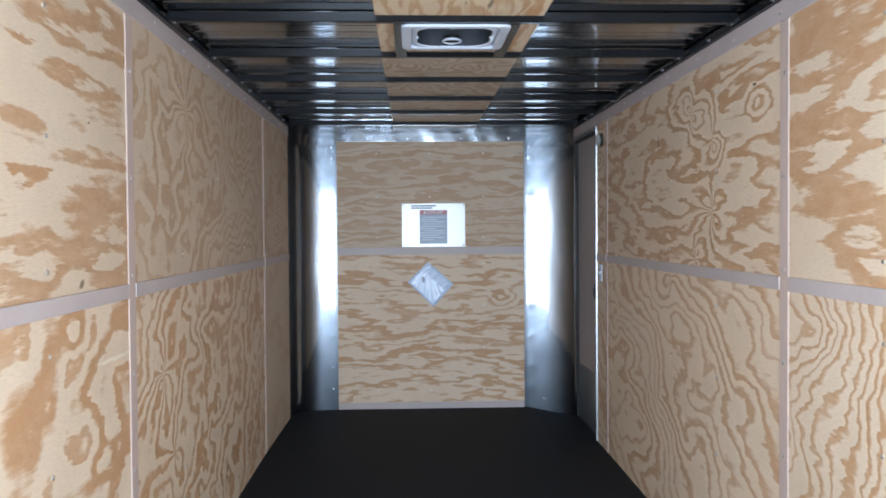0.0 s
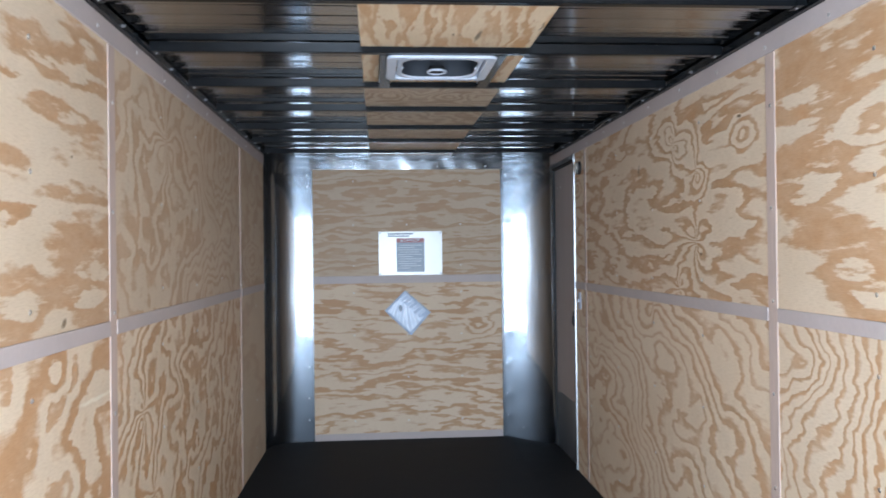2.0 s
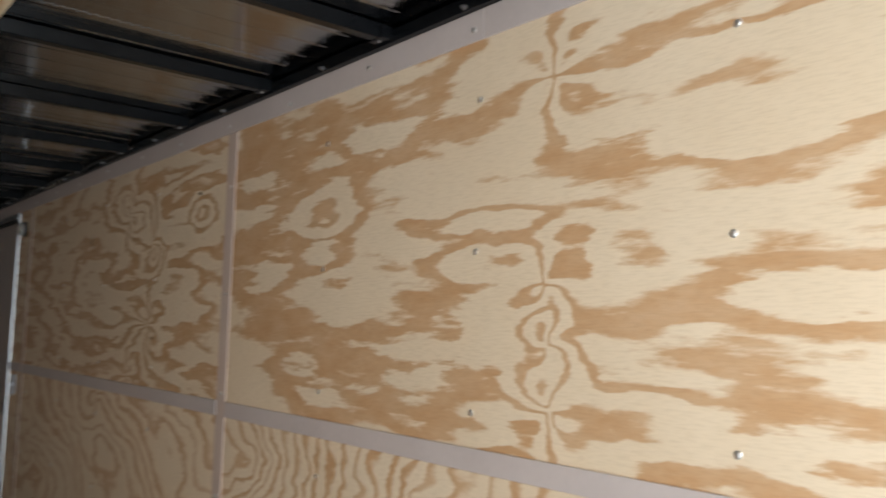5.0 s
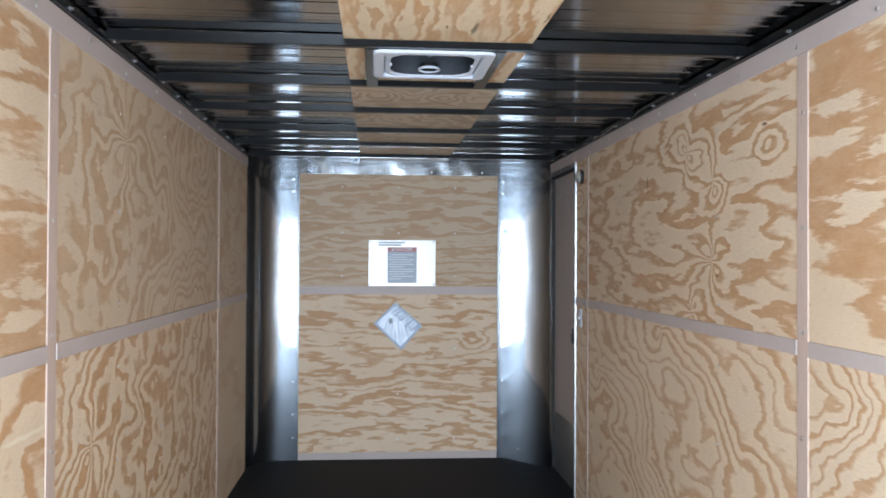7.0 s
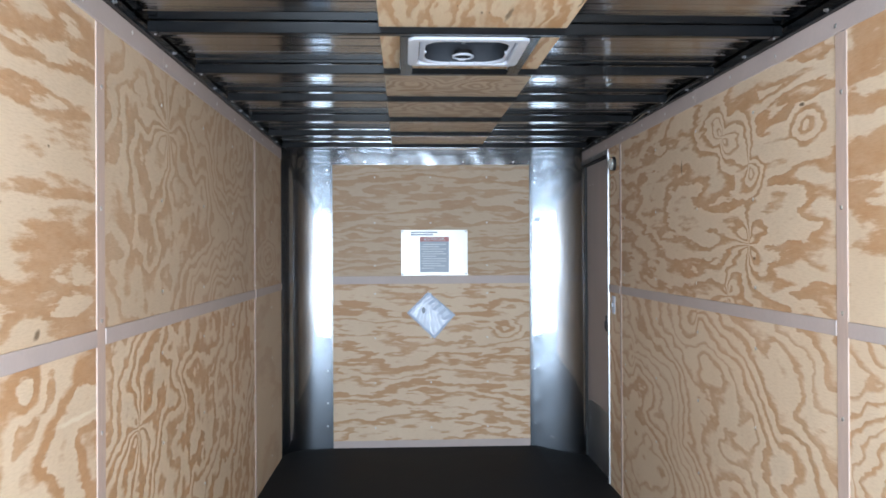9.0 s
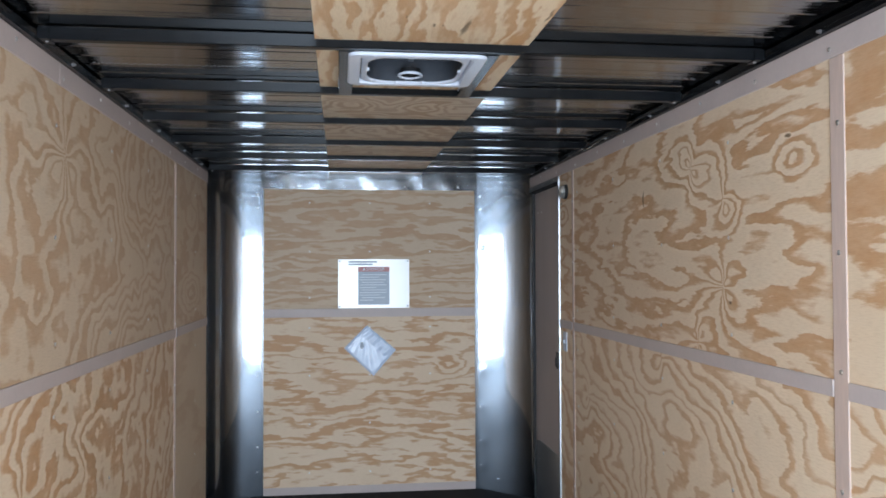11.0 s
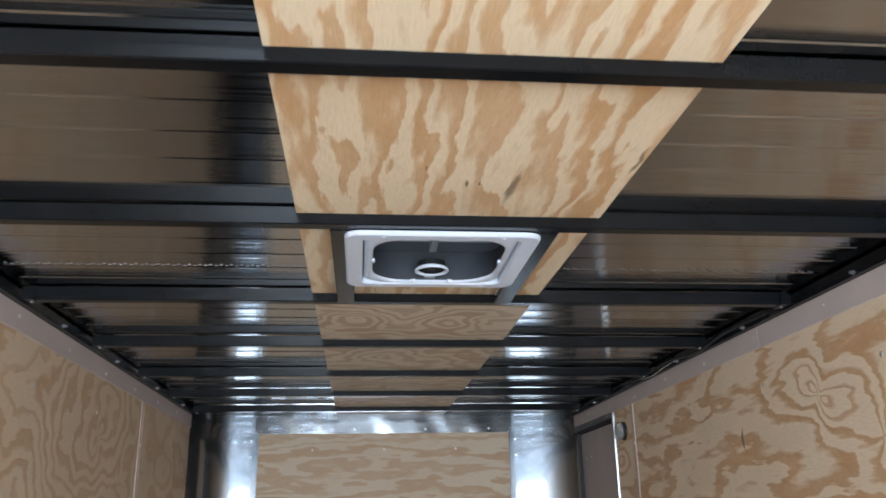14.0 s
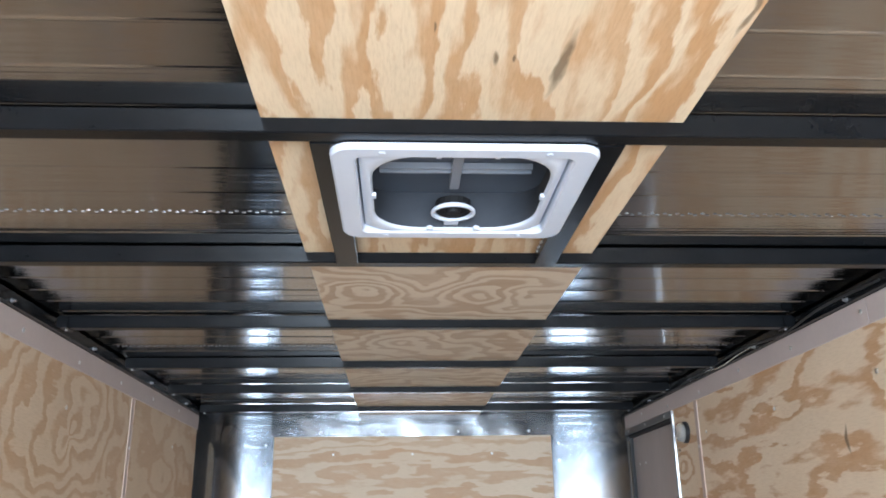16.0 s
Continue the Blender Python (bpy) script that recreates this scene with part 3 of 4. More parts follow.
# ---- front wall ----
F_UP = plywood("ply_front_up", (0, 2), 12.4, 2.8, 5.0, 5.0, 11.0, 0.0, 2.8, blobs=((-0.5, 1.78, 0.45, 0.08, 1.0), (0.75, 1.78, 0.4, 0.06, 0.6)), tan_share=0.52, tone=0.80, rag=1.0, depth=0.75)
F_LO = plywood("ply_front_low", (0, 2), 13.9, 3.4, 2.8, 5.0, 8.0, 0.0, 2.6, blobs=((0.72, 0.86, 0.12, 0.06, 1.5), (-0.1, 0.62, 0.3, 0.12, 1.0)), tan_share=0.45, tone=0.98, rag=1.2, depth=1.1)
P0, P1, PTOP = -0.592, 0.917, 2.108
up = thing("wall_panel_front_upper", box((P0, FRONT - 0.012, 1.243), (P1, FRONT, PTOP)), F_UP, "brownish fine-grained plywood sheet on the nose wall", "plywood panel", kind="structure")
low = thing("wall_panel_front_lower", box((P0, FRONT - 0.012, 0.0), (P1, FRONT, 1.241)), F_LO, "pale streaky plywood sheet on the nose wall", "plywood panel", kind="structure")
strip("trim_front_seam", (P0, FRONT - 0.017, 1.213), (P1, FRONT - 0.0125, 1.272), M_TRIM, "mauve-grey vinyl strip across the nose wall joint")
strip("trim_front_base", (P0, FRONT - 0.017, -0.012), (P1, FRONT - 0.0125, 0.046), M_TRIM, "pale vinyl strip at the nose wall foot")
for x in (-0.262, 0.155, 0.578):
    for z in (0.14, 0.476, 0.81, 1.14, 1.35, 1.67, 2.01):
        s = new("screw", screw_mesh)
        s.parent = up if z > 1.25 else low
        s.matrix_basis = pose(x, FRONT - 0.012, z, 90, 0, 0)

# curved bright corner sheets and the band over the plywood
SHEET_SCREWS = (0.16, 0.33, 0.57, 0.82, 1.07, 1.24, 1.42, 1.66, 1.97, 2.06)


def corner(side, x_edge, ry, overlap):
    x_wall = LEFT - 0.012 if side < 0 else RIGHT + 0.01
    # nearly flat beside the plywood, then bends ever more into the side wall
    pts = [(x_edge - side * overlap, FRONT - 0.016), (x_edge, FRONT - 0.016)]
    n, wide, power = 44, abs(x_wall - x_edge), 3.7 if side < 0 else 2.2
    for i in range(1, n + 1):
        turn = radians(86 * i / n)
        t = math.sin(turn) ** (2 / power)
        pts.append((x_edge + side * wide * t, FRONT - 0.016 - wide * (0.06 if side < 0 else 0.085) * t - ry * (1 - math.cos(turn))))
    bm = bmesh.new()
    zs = [-0.15 + (PTOP + 0.15) * k / 100 for k in range(101)] + [2.14, 2.18, 2.222]
    rows = []
    for z in zs:
        row = []
        for k, (x, yy) in enumerate(pts):
            # the thin sheet buckles, most beside its screws
            fade = min(max(k - 1, 0) / 6, 1) * min(max(n + 1 - k, 0) / 6, 1)
            dent = 0.0022 * noise.noise(Vector((x * 6, z * 3.1, 4 + side))) * fade
            dent += sum(0.0014 * math.exp(-((x - x_edge - side * 0.03) ** 2 + (z - q) ** 2) / 0.0009) for q in SHEET_SCREWS) * min(max(k - 1, 0) / 2, 1)
            # the cap above the plywood line flares inwards a little
            flare = max(z - PTOP, 0) * 0.02
            p0, p1 = Vector(pts[max(k - 1, 0)]), Vector(pts[min(k + 1, len(pts) - 1)])
            inward = Vector((p1.y - p0.y, p0.x - p1.x)).normalized() * (1 if side > 0 else -1)
            row.append(bm.verts.new((x + inward.x * flare, yy - dent + inward.y * flare, z)))
        rows.append(row)
    for r, q in zip(rows, rows[1:]):
        for i in range(len(r) - 1):
            bm.faces.new((r[i], r[i + 1], q[i + 1], q[i]))
    bmesh.ops.recalc_face_normals(bm, faces=bm.faces)
    bmesh.ops.solidify(bm, geom=list(bm.faces), thickness=0.0015)
    return thing("wall_corner_sheet", bm, M_STEEL, "polished stainless sheet curved into the nose corner", "metal sheet", kind="structure", smooth=True)


for side, edge, ry in ((-1, P0, 0.30), (1, P1, 0.115)):
    c = corner(side, edge, ry, 0.018)
    for z in SHEET_SCREWS:
        s = new("screw", screw_mesh)
        s.parent = c
        s.matrix_basis = pose(edge + side * 0.022 + random.uniform(-0.003, 0.003), FRONT - 0.0175, z, 90, 0, 0)
bm = bmesh.new()
n = 60
rows = []
for z in (PTOP - 0.006, PTOP + 0.03, PTOP + 0.075, 2.2265):
    rows.append([bm.verts.new((P0 + (P1 - P0) * i / n, FRONT - 0.018 - 0.02 * (z - PTOP) - 0.0016 * math.sin(i * 0.62 + 24 * (z - PTOP)) * math.sin(i * 0.27) * (1 if 0 < i < n else 0), z)) for i in range(n + 1)])
for r, q in zip(rows, rows[1:]):
    for i in range(n):
        bm.faces.new((r[i], r[i + 1], q[i + 1], q[i]))
bmesh.ops.recalc_face_normals(bm, faces=bm.faces)
bmesh.ops.solidify(bm, geom=list(bm.faces), thickness=0.0015)
band = thing("wall_top_band", bm, M_BAND, "wavy polished stainless band above the nose plywood", "metal sheet", kind="structure", smooth=True)
for x in (-0.33, -0.02, 0.40, 0.78):
    s = new("screw", screw_mesh)
    s.parent = band
    s.matrix_basis = pose(x, FRONT - 0.02, 2.125, 90, 0, 0)


# ---- side door ----
M_RUBBER = plain("weatherstrip", (0.012, 0.012, 0.013), 0.6, 0.0, 0.2, 30.0)
M_KICK = plain("kick_plate_metal", (0.55, 0.57, 0.60), 0.38, 1.0, 0.05, 6.0, (1, 1, 1), 0.0)
M_KNOB = plain("matte_black_plastic", (0.012, 0.012, 0.013), 0.6, 0.0, 0.2, 20.0, (1, 1, 1), 0.05, 0.2)
M_GLASS = plain("clear_lens", (0.75, 0.75, 0.73), 0.12, 0.0, 0.03, 30.0)
M_GLASS.node_tree.nodes["Principled BSDF"].inputs["Transmission Weight"].default_value = 0.8
DX = RIGHT + 0.028
door = tagged(new("door_1"), "closed pinkish-grey side door with metal kick plate", "door", kind="structure")
door.location = (DX, (DOOR_A + DOOR_B) / 2, 0)
ya, yb = DOOR_A - door.location.y + 0.012, DOOR_B - door.location.y - 0.022
part("door_leaf", box((0, ya, -0.09), (0.032, yb, DOOR_TOP - 0.02), 0.003), M_DOOR, door, "pinkish-grey panelled door leaf")
part("kick_plate", prism([(ya + 0.01, -0.07), (yb - 0.02, -0.07), (yb - 0.02, 0.35), (yb - 0.12, 0.37), (ya + 0.01, 0.37)], 0, -0.003, -0.0005), M_KICK, door, "polished metal kick plate")
latch = part("latch", box((-0.012, ya + 0.10, 0.915), (-0.001, ya + 0.14, 1.02), 0.003), M_BLACK, door, "black paddle latch")
part("latch_paddle", box((-0.02, ya + 0.107, 0.93), (-0.013, ya + 0.133, 0.985), 0.002), M_BLACK, latch)
for yy, z in ((yb - 0.1, 1.93), (yb - 0.2, 1.93), (yb - 0.1, 0.24), (ya + 0.1, 0.22)):
    s = new("screw", screw_mesh)
    s.parent = door
    s.matrix_basis = pose(-0.003 if z < 1 else 0, yy, z, 0, -90, 0)

# jambs: bright angle, dark rubber seal behind it
thing("trim_door_far", prism([(RIGHT - 0.010, DOOR_B - 0.005), (RIGHT - 0.010, DOOR_B + 0.028), (RIGHT + 0.07, DOOR_B + 0.028), (RIGHT + 0.07, DOOR_B + 0.006), (RIGHT - 0.001, DOOR_B + 0.006), (RIGHT - 0.001, DOOR_B - 0.007)], 2, -0.08, DOOR_TOP + 0.004), M_JAMB, "bright aluminium angle on the door jamb", "jamb", kind="structure")
thing("trim_door_near", prism([(RIGHT - 0.008, DOOR_A - 0.0273), (RIGHT - 0.008, DOOR_A - 0.004), (RIGHT + 0.07, DOOR_A - 0.004), (RIGHT + 0.07, DOOR_A - 0.008), (RIGHT, DOOR_A - 0.008), (RIGHT, DOOR_A - 0.029)], 2, -0.14, DOOR_TOP + 0.004), M_JAMB, "bright aluminium angle on the door edge", "jamb", kind="structure")
head = thing("trim_door_head", prism([(RIGHT - 0.010, DOOR_TOP - 0.006), (RIGHT - 0.010, WALL_TOP - 0.002), (RIGHT + 0.07, WALL_TOP - 0.002), (RIGHT + 0.07, DOOR_TOP + 0.006), (RIGHT - 0.001, DOOR_TOP + 0.006), (RIGHT - 0.001, DOOR_TOP - 0.006)], 1, DOOR_A - 0.028, DOOR_B + 0.027), M_JAMB, "bright aluminium angle over the side door", "jamb", kind="structure")
thing("trim_door_seal_far", box((RIGHT + 0.004, DOOR_B - 0.02, -0.1), (RIGHT + 0.062, DOOR_B + 0.005, DOOR_TOP - 0.001), 0.003), M_RUBBER, "black rubber door seal", "seal", kind="structure")
thing("trim_door_seal_near", box((RIGHT + 0.004, DOOR_A - 0.003, -0.1), (RIGHT + 0.062, DOOR_A + 0.01, DOOR_TOP - 0.001), 0.003), M_RUBBER, "black rubber door seal", "seal", kind="structure")
thing("trim_door_seal_head", box((RIGHT + 0.004, DOOR_A + 0.011, DOOR_TOP - 0.018), (RIGHT + 0.062, DOOR_B - 0.021, DOOR_TOP + 0.005), 0.003), M_RUBBER, "black rubber door seal", "seal", kind="structure")
for yy in (5.65, 5.95, 6.25):
    s = new("screw", screw_mesh)
    s.parent = head
    s.matrix_basis = pose(RIGHT - 0.010, yy, DOOR_TOP + 0.008, 0, -90, 0)
cap = thing("trim_corner_cap", prism([(RIGHT - 0.06, 6.385), (RIGHT - 0.006, 6.385), (RIGHT - 0.006, 6.39), (RIGHT - 0.06, 6.39)], 2, 2.09, 2.18), M_ALU, "small bright aluminium corner cap at the wall top", "bracket", kind="structure")

# ---- light switch and round lamp beside the door ----
switch = tagged(new("light_switch"), "white plastic light switch plate beside the side door", "light switch")
switch.matrix_basis = pose(RIGHT, 5.44, 1.11, 0, -90, 0)
part("plate", lofted([[(x, y, z) for x, y in rounded(0, 0, w, h, 0.008, 3)] for w, h, z in ((0.115, 0.07, 0.0), (0.115, 0.07, 0.004), (0.108, 0.063, 0.0065))], True), M_WHITE, switch)
part("toggle", box((-0.011, -0.005, 0.0066), (0.011, 0.005, 0.016), 0.002), M_WHITE, switch, "white toggle lever")
for sx in (-0.035, 0.035):
    part("plate_screw", lathe([(0.003, 0.0066), (0.003, 0.0074)], 8), M_SCREW, switch, at=pose(sx, 0, 0))

dome = tagged(new("dome_lamp"), "small round unlit lamp with clear ribbed lens on the plywood", "wall lamp")
dome.matrix_basis = pose(RIGHT, 5.405, 2.0, 0, -90, 0)
part("base_ring", lathe([(0.044, 0), (0.044, 0.012), (0.040, 0.016)], 24), M_BLACK, dome, "black base ring")
part("lens", lathe([(0.039, 0.0165), (0.039, 0.026), (0.034, 0.036), (0.022, 0.042), (0.006, 0.044)], 24), M_GLASS, dome, "clear plastic dome lens", smooth=True)

# ---- board on the nose wall ----
M_PANEL = plain("blue_grey_print", (0.30, 0.36, 0.45), 0.35, 0.0, 0.05, 10.0, (1, 1, 1), 0.0)
M_RED = plain("red_print", (0.45, 0.16, 0.16), 0.4, 0.0, 0.05, 10.0, (1, 1, 1), 0.0)
M_INK = plain("grey_print", (0.22, 0.26, 0.33), 0.4, 0.0, 0.05, 10.0, (1, 1, 1), 0.0)
M_PALE = plain("pale_print", (0.62, 0.68, 0.74), 0.4, 0.0, 0.03, 10.0, (1, 1, 1), 0.0)
BY = FRONT - 0.0175
board = tagged(new("warning_sign"), "white warning board with blue-grey printed panel on plywood", "sign")
board.location = (0.183, BY, 1.445)


def flat(name, x0, x1, z0, z1, d, material, label="", t=0.0006):
    return part(name, box((x0 - 0.183, -d - t, z0 - 1.445), (x1 - 0.183, -d, z1 - 1.445)), material, board, label)


part("board", box((-0.249, -0.004, -0.171), (0.249, 0, 0.171), 0.0012), M_SIGN, board, "glossy white board")
flat("printed_panel", 0.074, 0.292, 1.298, 1.563, 0.0042, M_PANEL, "blue-grey printed panel")
flat("header_bar", 0.074, 0.292, 1.529, 1.563, 0.0052, M_RED, "red header bar")
for k, w in enumerate((0.17, 0.13, 0.18, 0.15, 0.18, 0.11, 0.17, 0.18, 0.14, 0.16, 0.09)):
    x0 = 0.088 if k % 3 else 0.10
    flat("text_line", x0, x0 + w, 1.505 - k * 0.0178, 1.510 - k * 0.0178, 0.0052, M_PALE)
for k, (x0, x1) in enumerate(((0.007, 0.205), (0.007, 0.175))):
    flat("title_line", x0, x1, 1.592 - k * 0.018, 1.603 - k * 0.018, 0.0042, M_INK)
txt = bpy.data.curves.new("danger", "FONT")
txt.body, txt.size, txt.align_x, txt.align_y, txt.extrude = "DANGER", 0.032, "CENTER", "CENTER", 0.0003
tmp = new("danger_text", txt)
bpy.context.view_layer.update()
letters = new("danger_word", bpy.data.meshes.new_from_object(tmp))
bpy.data.objects.remove(tmp)
letters.data.materials.clear()
letters.data.materials.append(M_PALE)
letters.parent = board
letters.matrix_basis = pose(0.012, -0.0064, 0.101, 90, 0, 0)
part("warning_triangle", prism([(-0.079, 0.092), (-0.057, 0.092), (-0.068, 0.112)], 1, -0.0066, -0.0059), M_PALE, board)
for sx in (-0.236, 0.236):
    for sz in (-0.158, 0.158):
        part("rivet", lathe([(0.0055, 0.004), (0.0055, 0.0055), (0.003, 0.007)], 8), M_INK, board, at=pose(sx, 0, sz, 90, 0, 0))

# ---- plastic document bag pinned as a diamond ----
M_BAG = plain("milky_plastic", (0.64, 0.76, 1.0), 0.34, 0.0, 0.06, 14.0, (1, 1, 1), 0.0, 1.0)
M_BAG.node_tree.nodes["Principled BSDF"].inputs["Coat Weight"].default_value, M_BAG.node_tree.nodes["Principled BSDF"].inputs["Coat Roughness"].default_value = 0.6, 0.34
bag = tagged(new("document_bag"), "crumpled milky plastic document bag pinned to the plywood", "plastic bag")
bag.location = (0.155, FRONT - 0.0125, 0.98)
C = [Vector(c) for c in ((-0.02, 0.175), (0.182, 0.0), (0.026, -0.18), (-0.179, 0.016))]
n = 36
bm = bmesh.new()
sheets_ = []
for back in (0, 1):
    g = []
    for i in range(n + 1):
        row = []
        for j in range(n + 1):
            a, b = i / n, j / n
            p = C[0] * (1 - a) * (1 - b) + C[1] * a * (1 - b) + C[2] * a * b + C[3] * (1 - a) * b
            rim = min(a, 1 - a, b, 1 - b)
            fan = math.atan2(p.x + 0.02, 0.19 - p.y)
            fold = 0.0021 * math.sin(fan * 26) * (0.3 + (p - C[0]).length * 2) + 0.003 * math.sin(a * 31 + 5 * b) * (b < 0.35)
            d = 0.002 + min(rim * 18, 1) * (0.008 + fold + 0.0015 * noise.noise(Vector((a * 5, b * 5, 2))))
            row.append(bm.verts.new((p.x, -0.0005 if back else -max(d, 0.001), p.y)))
        g.append(row)
    sheets_.append(g)
    for i in range(n):
        for j in range(n):
            bm.faces.new((g[i][j], g[i + 1][j], g[i + 1][j + 1], g[i][j + 1]))
f, g = sheets_
rim_f = [f[i][0] for i in range(n)] + [f[n][j] for j in range(n)] + [f[i][n] for i in range(n, 0, -1)] + [f[0][j] for j in range(n, 0, -1)]
rim_g = [g[i][0] for i in range(n)] + [g[n][j] for j in range(n)] + [g[i][n] for i in range(n, 0, -1)] + [g[0][j] for j in range(n, 0, -1)]
for i in range(len(rim_f)):
    j = (i + 1) % len(rim_f)
    bm.faces.new((rim_f[i], rim_f[j], rim_g[j], rim_g[i]))
bmesh.ops.recalc_face_normals(bm, faces=bm.faces)
part("bag_sleeve", bm, M_BAG, bag, smooth=True)
part("printed_mark", lathe([(0.024, 0.0130), (0.024, 0.0138)], 14), M_INK, bag, "dark printed mark seen through the plastic", at=pose(-0.055, 0, 0.035, 90, 0, 0) @ Matrix.Diagonal((0.55, 1, 1, 1)))
part("pin", lathe([(0.006, 0.003), (0.006, 0.006), (0.003, 0.008)], 8), M_SCREW, bag, at=pose(-0.02, 0, 0.166, 90, 0, 0))

# ---- roof vent ----
M_LID = plain("smoked_lid", (0.085, 0.10, 0.128), 0.4, 0.0, 0.1, 8.0, (1, 1, 1), 0.0)
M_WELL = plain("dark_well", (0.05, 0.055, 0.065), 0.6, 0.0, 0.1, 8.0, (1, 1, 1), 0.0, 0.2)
M_RIB = plain("lid_rib", (0.30, 0.33, 0.38), 0.3, 0.0, 0.1, 8.0, (1, 1, 1), 0.0)
M_LID.node_tree.nodes["Principled BSDF"].inputs["Transmission Weight"].default_value = 0.08
VX, VY, VZ = 0.185, 3.302, 2.178
vent = tagged(new("roof_vent"), "white plastic roof vent with smoked lid and crank", "roof vent")
vent.location = (VX, VY, VZ)


def ring(w, h, r, z, n=7):
    return [(x, y, z) for x, y in rounded(0, 0, w, h, r, n)]


part("flange", lofted([ring(0.424, 0.405, 0.035, 0.010), ring(0.424, 0.405, 0.035, 0.004), ring(0.416, 0.397, 0.032, 0.0), ring(0.352, 0.345, 0.02, 0.0), ring(0.346, 0.339, 0.018, 0.004), ring(0.34, 0.333, 0.016, 0.03)]), M_WHITE, vent, "white flange with rounded corners")
part("inner_ring", lofted([ring(0.338, 0.342, 0.016, 0.014), ring(0.320, 0.341, 0.05, 0.004), ring(0.306, 0.336, 0.085, 0.003), ring(0.301, 0.330, 0.085, 0.005), ring(0.298, 0.326, 0.085, 0.009)]), M_WHITE, vent, "white rounded inner ring", smooth=True)
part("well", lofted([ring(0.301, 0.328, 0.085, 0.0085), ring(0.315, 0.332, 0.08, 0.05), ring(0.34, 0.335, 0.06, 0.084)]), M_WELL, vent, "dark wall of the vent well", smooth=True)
# slots are solid bars, the shade in them given by black colour
for sx in (-1, 1):
    part("slot", box((sx * 0.1585 - 0.003, -0.135, 0.0085), (sx * 0.1585 + 0.003, 0.135, 0.012)), M_BLACK, vent, "black bar for the shade in the slot beside the inner ring")
    part("clip", box((sx * 0.148 - 0.004, -0.008, 0.0035), (sx * 0.148 + 0.004, 0.008, 0.0105), 0.001), M_WHITE, vent)
for sx, sy in ((-0.13, -0.185), (0.13, -0.185), (-0.13, 0.185), (0.13, 0.185), (-0.045, 0.15), (0.045, 0.15)):
    part("screw_cover", lathe([(0.006, 0.006), (0.006, -0.0005), (0.004, -0.0015)], 10), M_WHITE, vent, at=pose(sx, sy, 0))
for sx in (-0.04, 0.055):
    part("tab", box((sx - 0.004, -0.143, 0.016), (sx + 0.004, -0.132, 0.02), 0.001), M_WHITE, vent)
lid = part("lid", lofted([ring(0.40, 0.38, 0.04, 0.085), ring(0.40, 0.38, 0.04, 0.135), ring(0.36, 0.34, 0.04, 0.15), ring(0.2, 0.2, 0.04, 0.155)], True), M_LID, vent, "smoked grey lid")
part("lid_rib_long", box((-0.009, -0.14, 0.062), (0.009, 0.1, 0.0845), 0.002), M_RIB, lid)
for yy in (0.03, 0.048):
    part("lid_rib_cross", box((-0.14, yy - 0.003, 0.072), (0.14, yy + 0.003, 0.0845), 0.001), M_RIB, lid)
crank = part("crank_ring", lofted([[(r * math.cos(2 * math.pi * i / 28), r * math.sin(2 * math.pi * i / 28), z) for i in range(28)] for r, z in ((0.041, 0.016), (0.042, 0.012), (0.041, 0.010), (0.036, 0.010), (0.034, 0.012), (0.034, 0.02))]), M_WHITE, vent, "white crank ring", at=pose(-0.003, 0.094, 0), smooth=False)
part("crank_knob", lathe([(0.0335, 0.034), (0.0335, 0.016), (0.030, 0.013), (0.026, 0.018), (0.014, 0.018), (0.012, 0.011), (0.006, 0.011)], 18), M_KNOB, crank, "black crank knob")
part("crank_arm", box((-0.014, 0.041, 0.014), (0.014, 0.07, 0.022), 0.002), M_WHITE, crank)

# joists that carry the vent between two bows
for x0 in (-0.056, 0.384):
    j = tagged(new("vent_joist"), "black steel joist beside the roof vent", "joist", group="vent joists")
    j.location = (x0 + 0.024, 3.0, 0)
    part("joist_bar", prism([(-0.024, STRIP - 0.001), (-0.024, 2.19), (-0.022, 2.188), (0.022, 2.188), (0.024, 2.19), (0.024, STRIP - 0.001), (0.021, STRIP - 0.001), (0.021, 2.191), (-0.021, 2.191), (-0.021, STRIP - 0.001)], 1, 0.1065, 0.699), M_BOW, j)
    for k in range(9):
        part("stud", lathe([(0.0035, 0), (0.0035, 0.002), (0.002, 0.003)], 6), M_SCREW, j, at=pose(-0.0245, 0.53 + k * 0.016, 2.204 + 0.003 * (k % 2), 0, -90, 0))

# ---- seams of the roof sheet: a zigzag row of bright stitches every four feet ----
for yy in (1.05, 2.28, 3.50, 4.75, 6.0):
    bm = bmesh.new()
    x, k = LEFT + 0.05, 0
    while x < RIGHT - 0.05:
        if not S0 - 0.01 < x < S1 + 0.01:
            m = Matrix.Translation((x, yy + (0.004 if k % 2 else -0.004), ROOF - 0.001)) @ Matrix.Diagonal((0.0052, 0.0026, 0.0011, 1))
            bmesh.ops.create_icosphere(bm, subdivisions=1, radius=1, matrix=m)
        x, k = x + 0.013, k + 1
    thing("roof_seam", bm, M_JAMB, "zigzag row of bright stitches along a roof sheet joint", "seam", group="roof seams", kind="stuff")

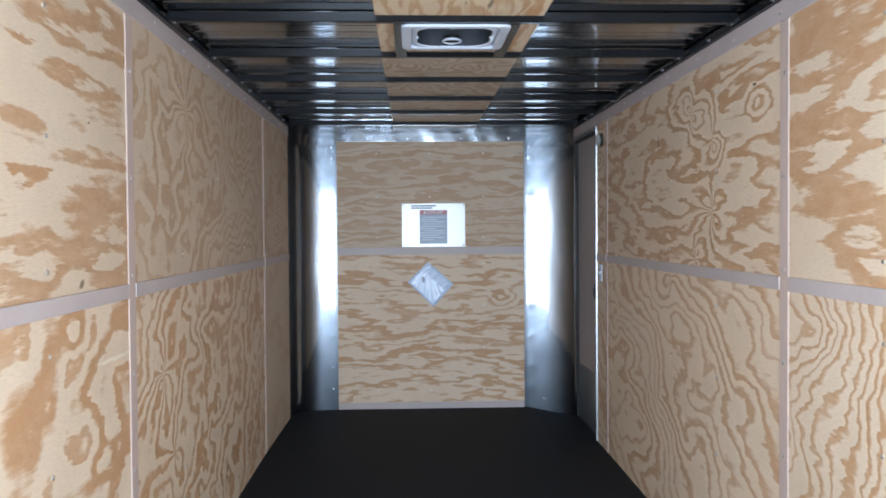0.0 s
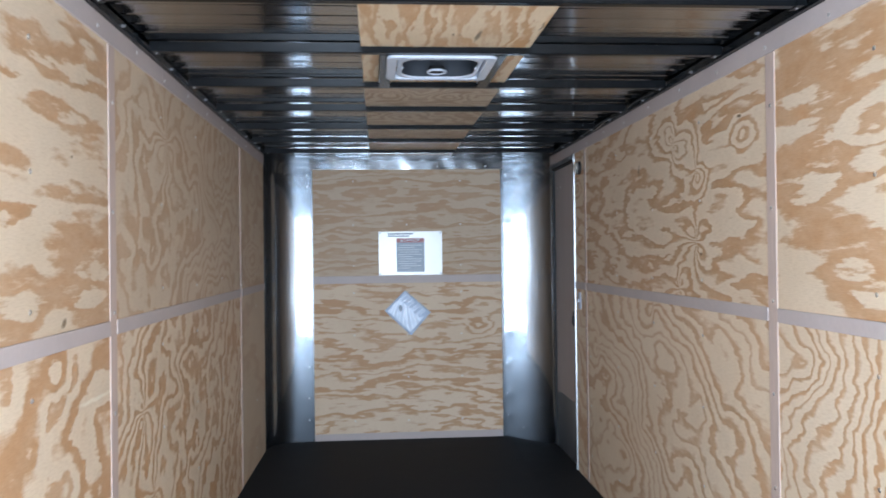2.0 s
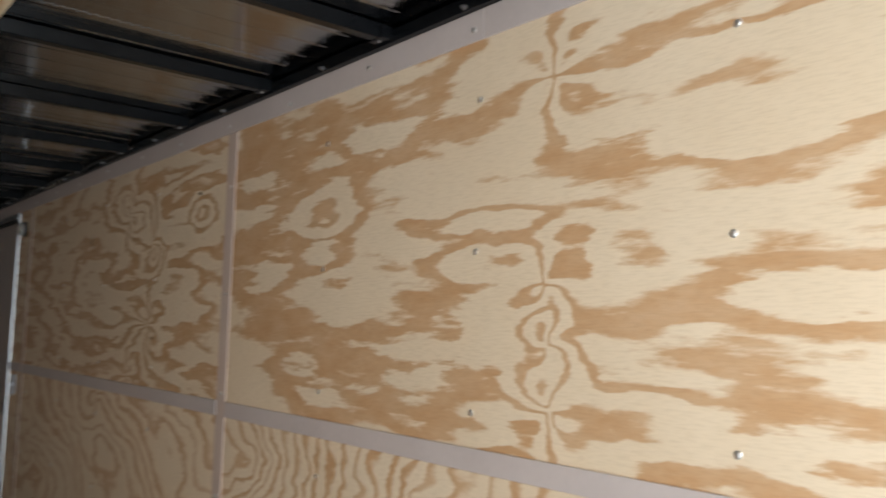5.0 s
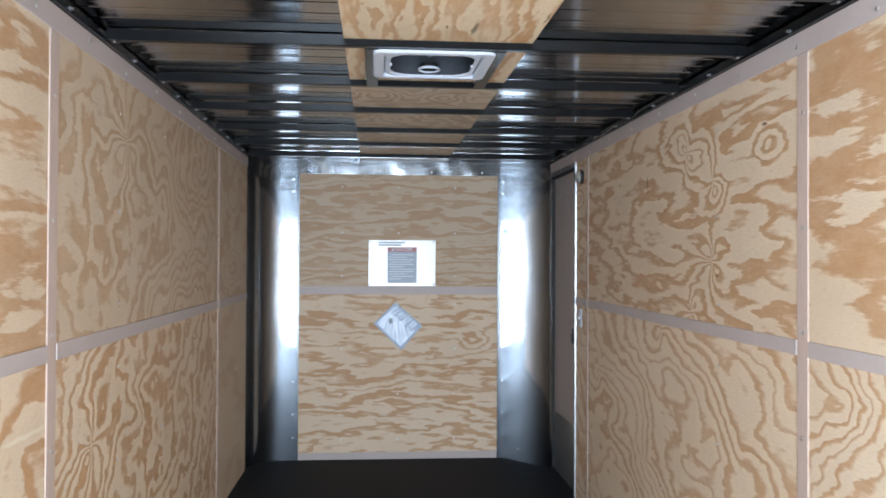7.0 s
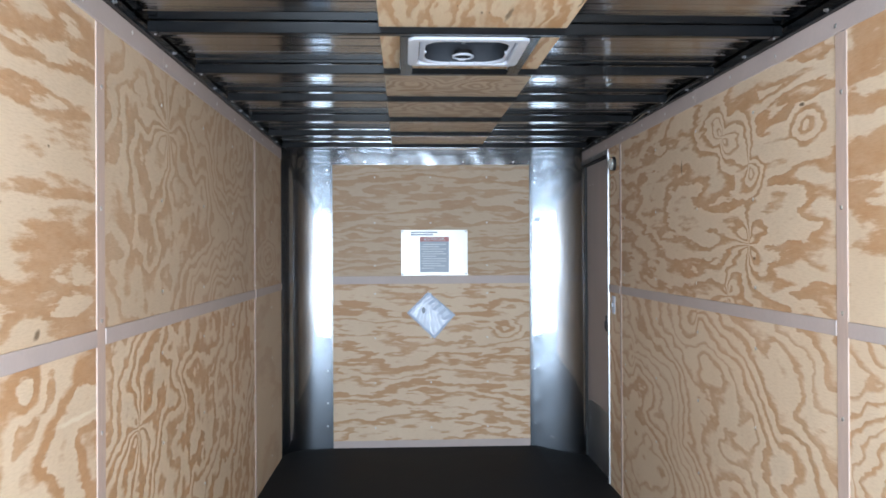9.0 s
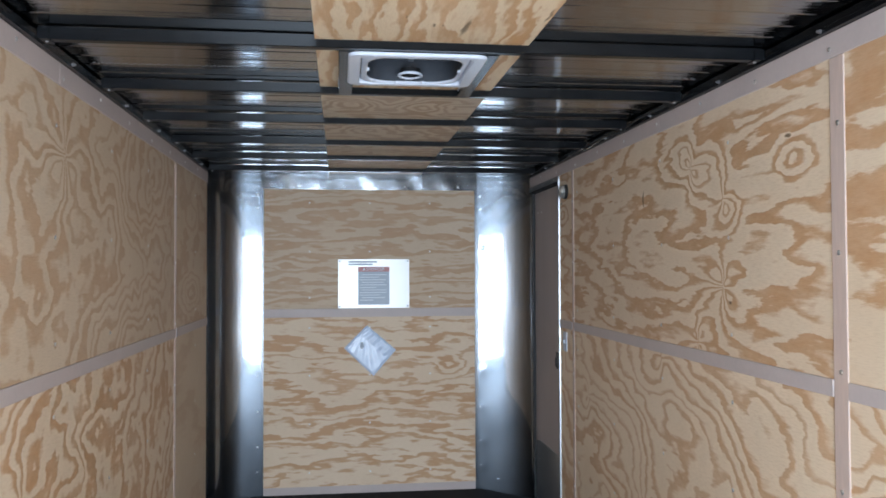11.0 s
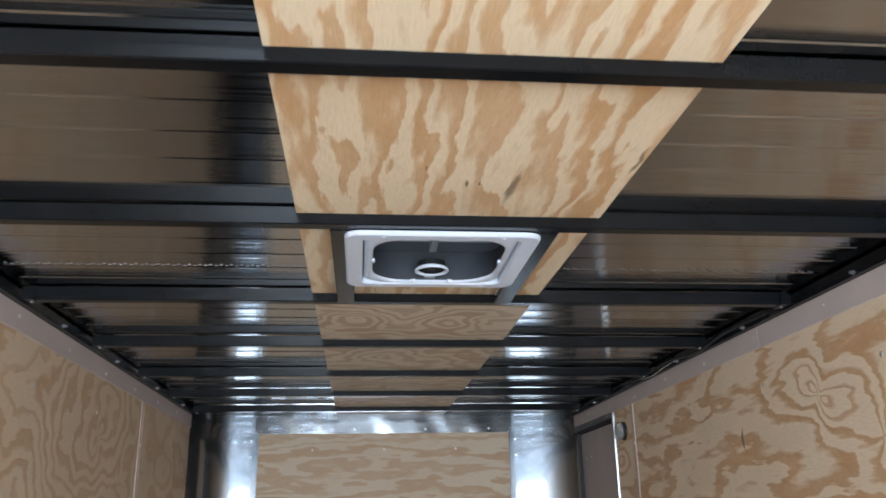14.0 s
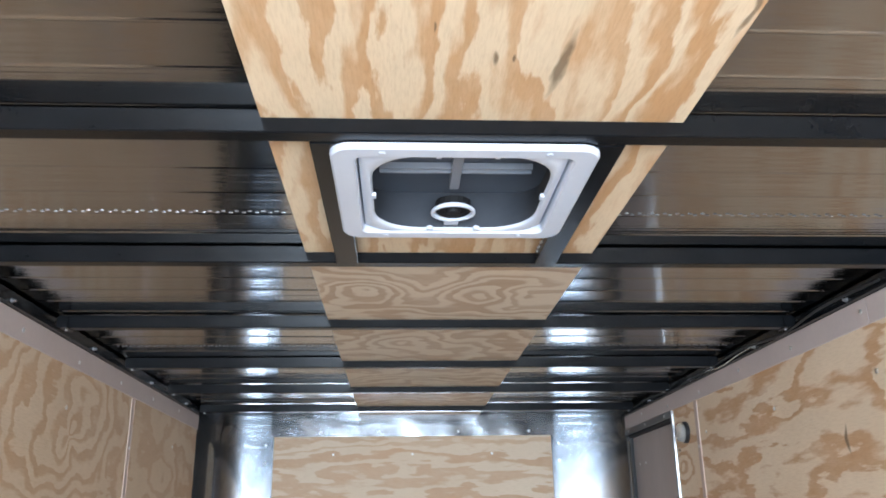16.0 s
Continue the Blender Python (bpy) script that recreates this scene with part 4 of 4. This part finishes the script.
# ---- bolts along the top rails ----
bolt_mesh = mesh_of("bolt", lathe([(0.0065, 0), (0.0065, 0.004), (0.004, 0.005), (0.004, 0.012)], 6), M_DULL)
rails = [o for o in scene.objects if o.name.startswith("trim_roof_rail")]
for rail in rails:
    sx = 1 if rail.data.vertices[0].co.x < 0 else -1
    for b in BOWS[1:]:
        for dy in (0.3,):
            o = new("bolt", bolt_mesh)
            o.parent = rail
            o.matrix_basis = pose(LEFT + 0.02 if sx > 0 else RIGHT - 0.02, b + dy + random.uniform(-0.02, 0.02), 2.19, 0, 90 * sx, 0)

# ---- bent bright tab left at the foot of the nose corner ----
tab = prism([(-0.03, 0.0), (-0.008, 0.004), (0.006, 0.016), (0.026, 0.012), (0.03, 0.006), (0.008, 0.009), (-0.006, -0.004), (-0.028, -0.006)], 1, -0.006, 0.006)
thing("metal_tab", tab, M_ALU, "small bent bright metal tab screwed to the corner sheet", "metal tab", pose(1.075, FRONT - 0.034, 0.058, 0, 12, 0))

# ---- loose wiring tucked along the rail above the door wall ----
def cable(name, pts, r, material, label):
    path = [Vector(p) for p in pts]
    fine = []
    for i in range(len(path) - 1):
        p0, p1, p2, p3 = path[max(i - 1, 0)], path[i], path[i + 1], path[min(i + 2, len(path) - 1)]
        for k in range(6):
            t = k / 6
            fine.append(0.5 * (2 * p1 + (p2 - p0) * t + (2 * p0 - 5 * p1 + 4 * p2 - p3) * t * t + (3 * p1 - p0 - 3 * p2 + p3) * t ** 3))
    fine.append(path[-1])
    rings = []
    for i, p in enumerate(fine):
        d = (fine[min(i + 1, len(fine) - 1)] - fine[max(i - 1, 0)]).normalized()
        a = d.cross(Vector((0, 0, 1))).normalized()
        b = d.cross(a)
        rings.append([p + a * r * math.cos(q * math.pi / 3) + b * r * math.sin(q * math.pi / 3) for q in range(6)])
    return thing(name, lofted(rings, True), material, label, "cable", smooth=True)


wire = [(RIGHT - 0.02, 6.2, 2.199)]
for k in range(9):
    yy = 6.0 - k * 0.27
    wire.append((RIGHT - 0.026 - 0.012 * (k % 2), yy, 2.199 - (0.016 if k in (2, 3, 6) else 0.003)))
cable("electrical_cable", wire, 0.0035, M_RUBBER, "thin black cable tucked along the roof rail")
cable("electrical_cable", [(RIGHT - 0.022, 5.15, 2.196), (RIGHT - 0.032, 5.0, 2.186), (RIGHT - 0.03, 4.88, 2.178), (RIGHT - 0.028, 4.74, 2.188), (RIGHT - 0.022, 4.6, 2.196)], 0.0016, M_ALU, "bare bright wire end hanging from the roof rail")
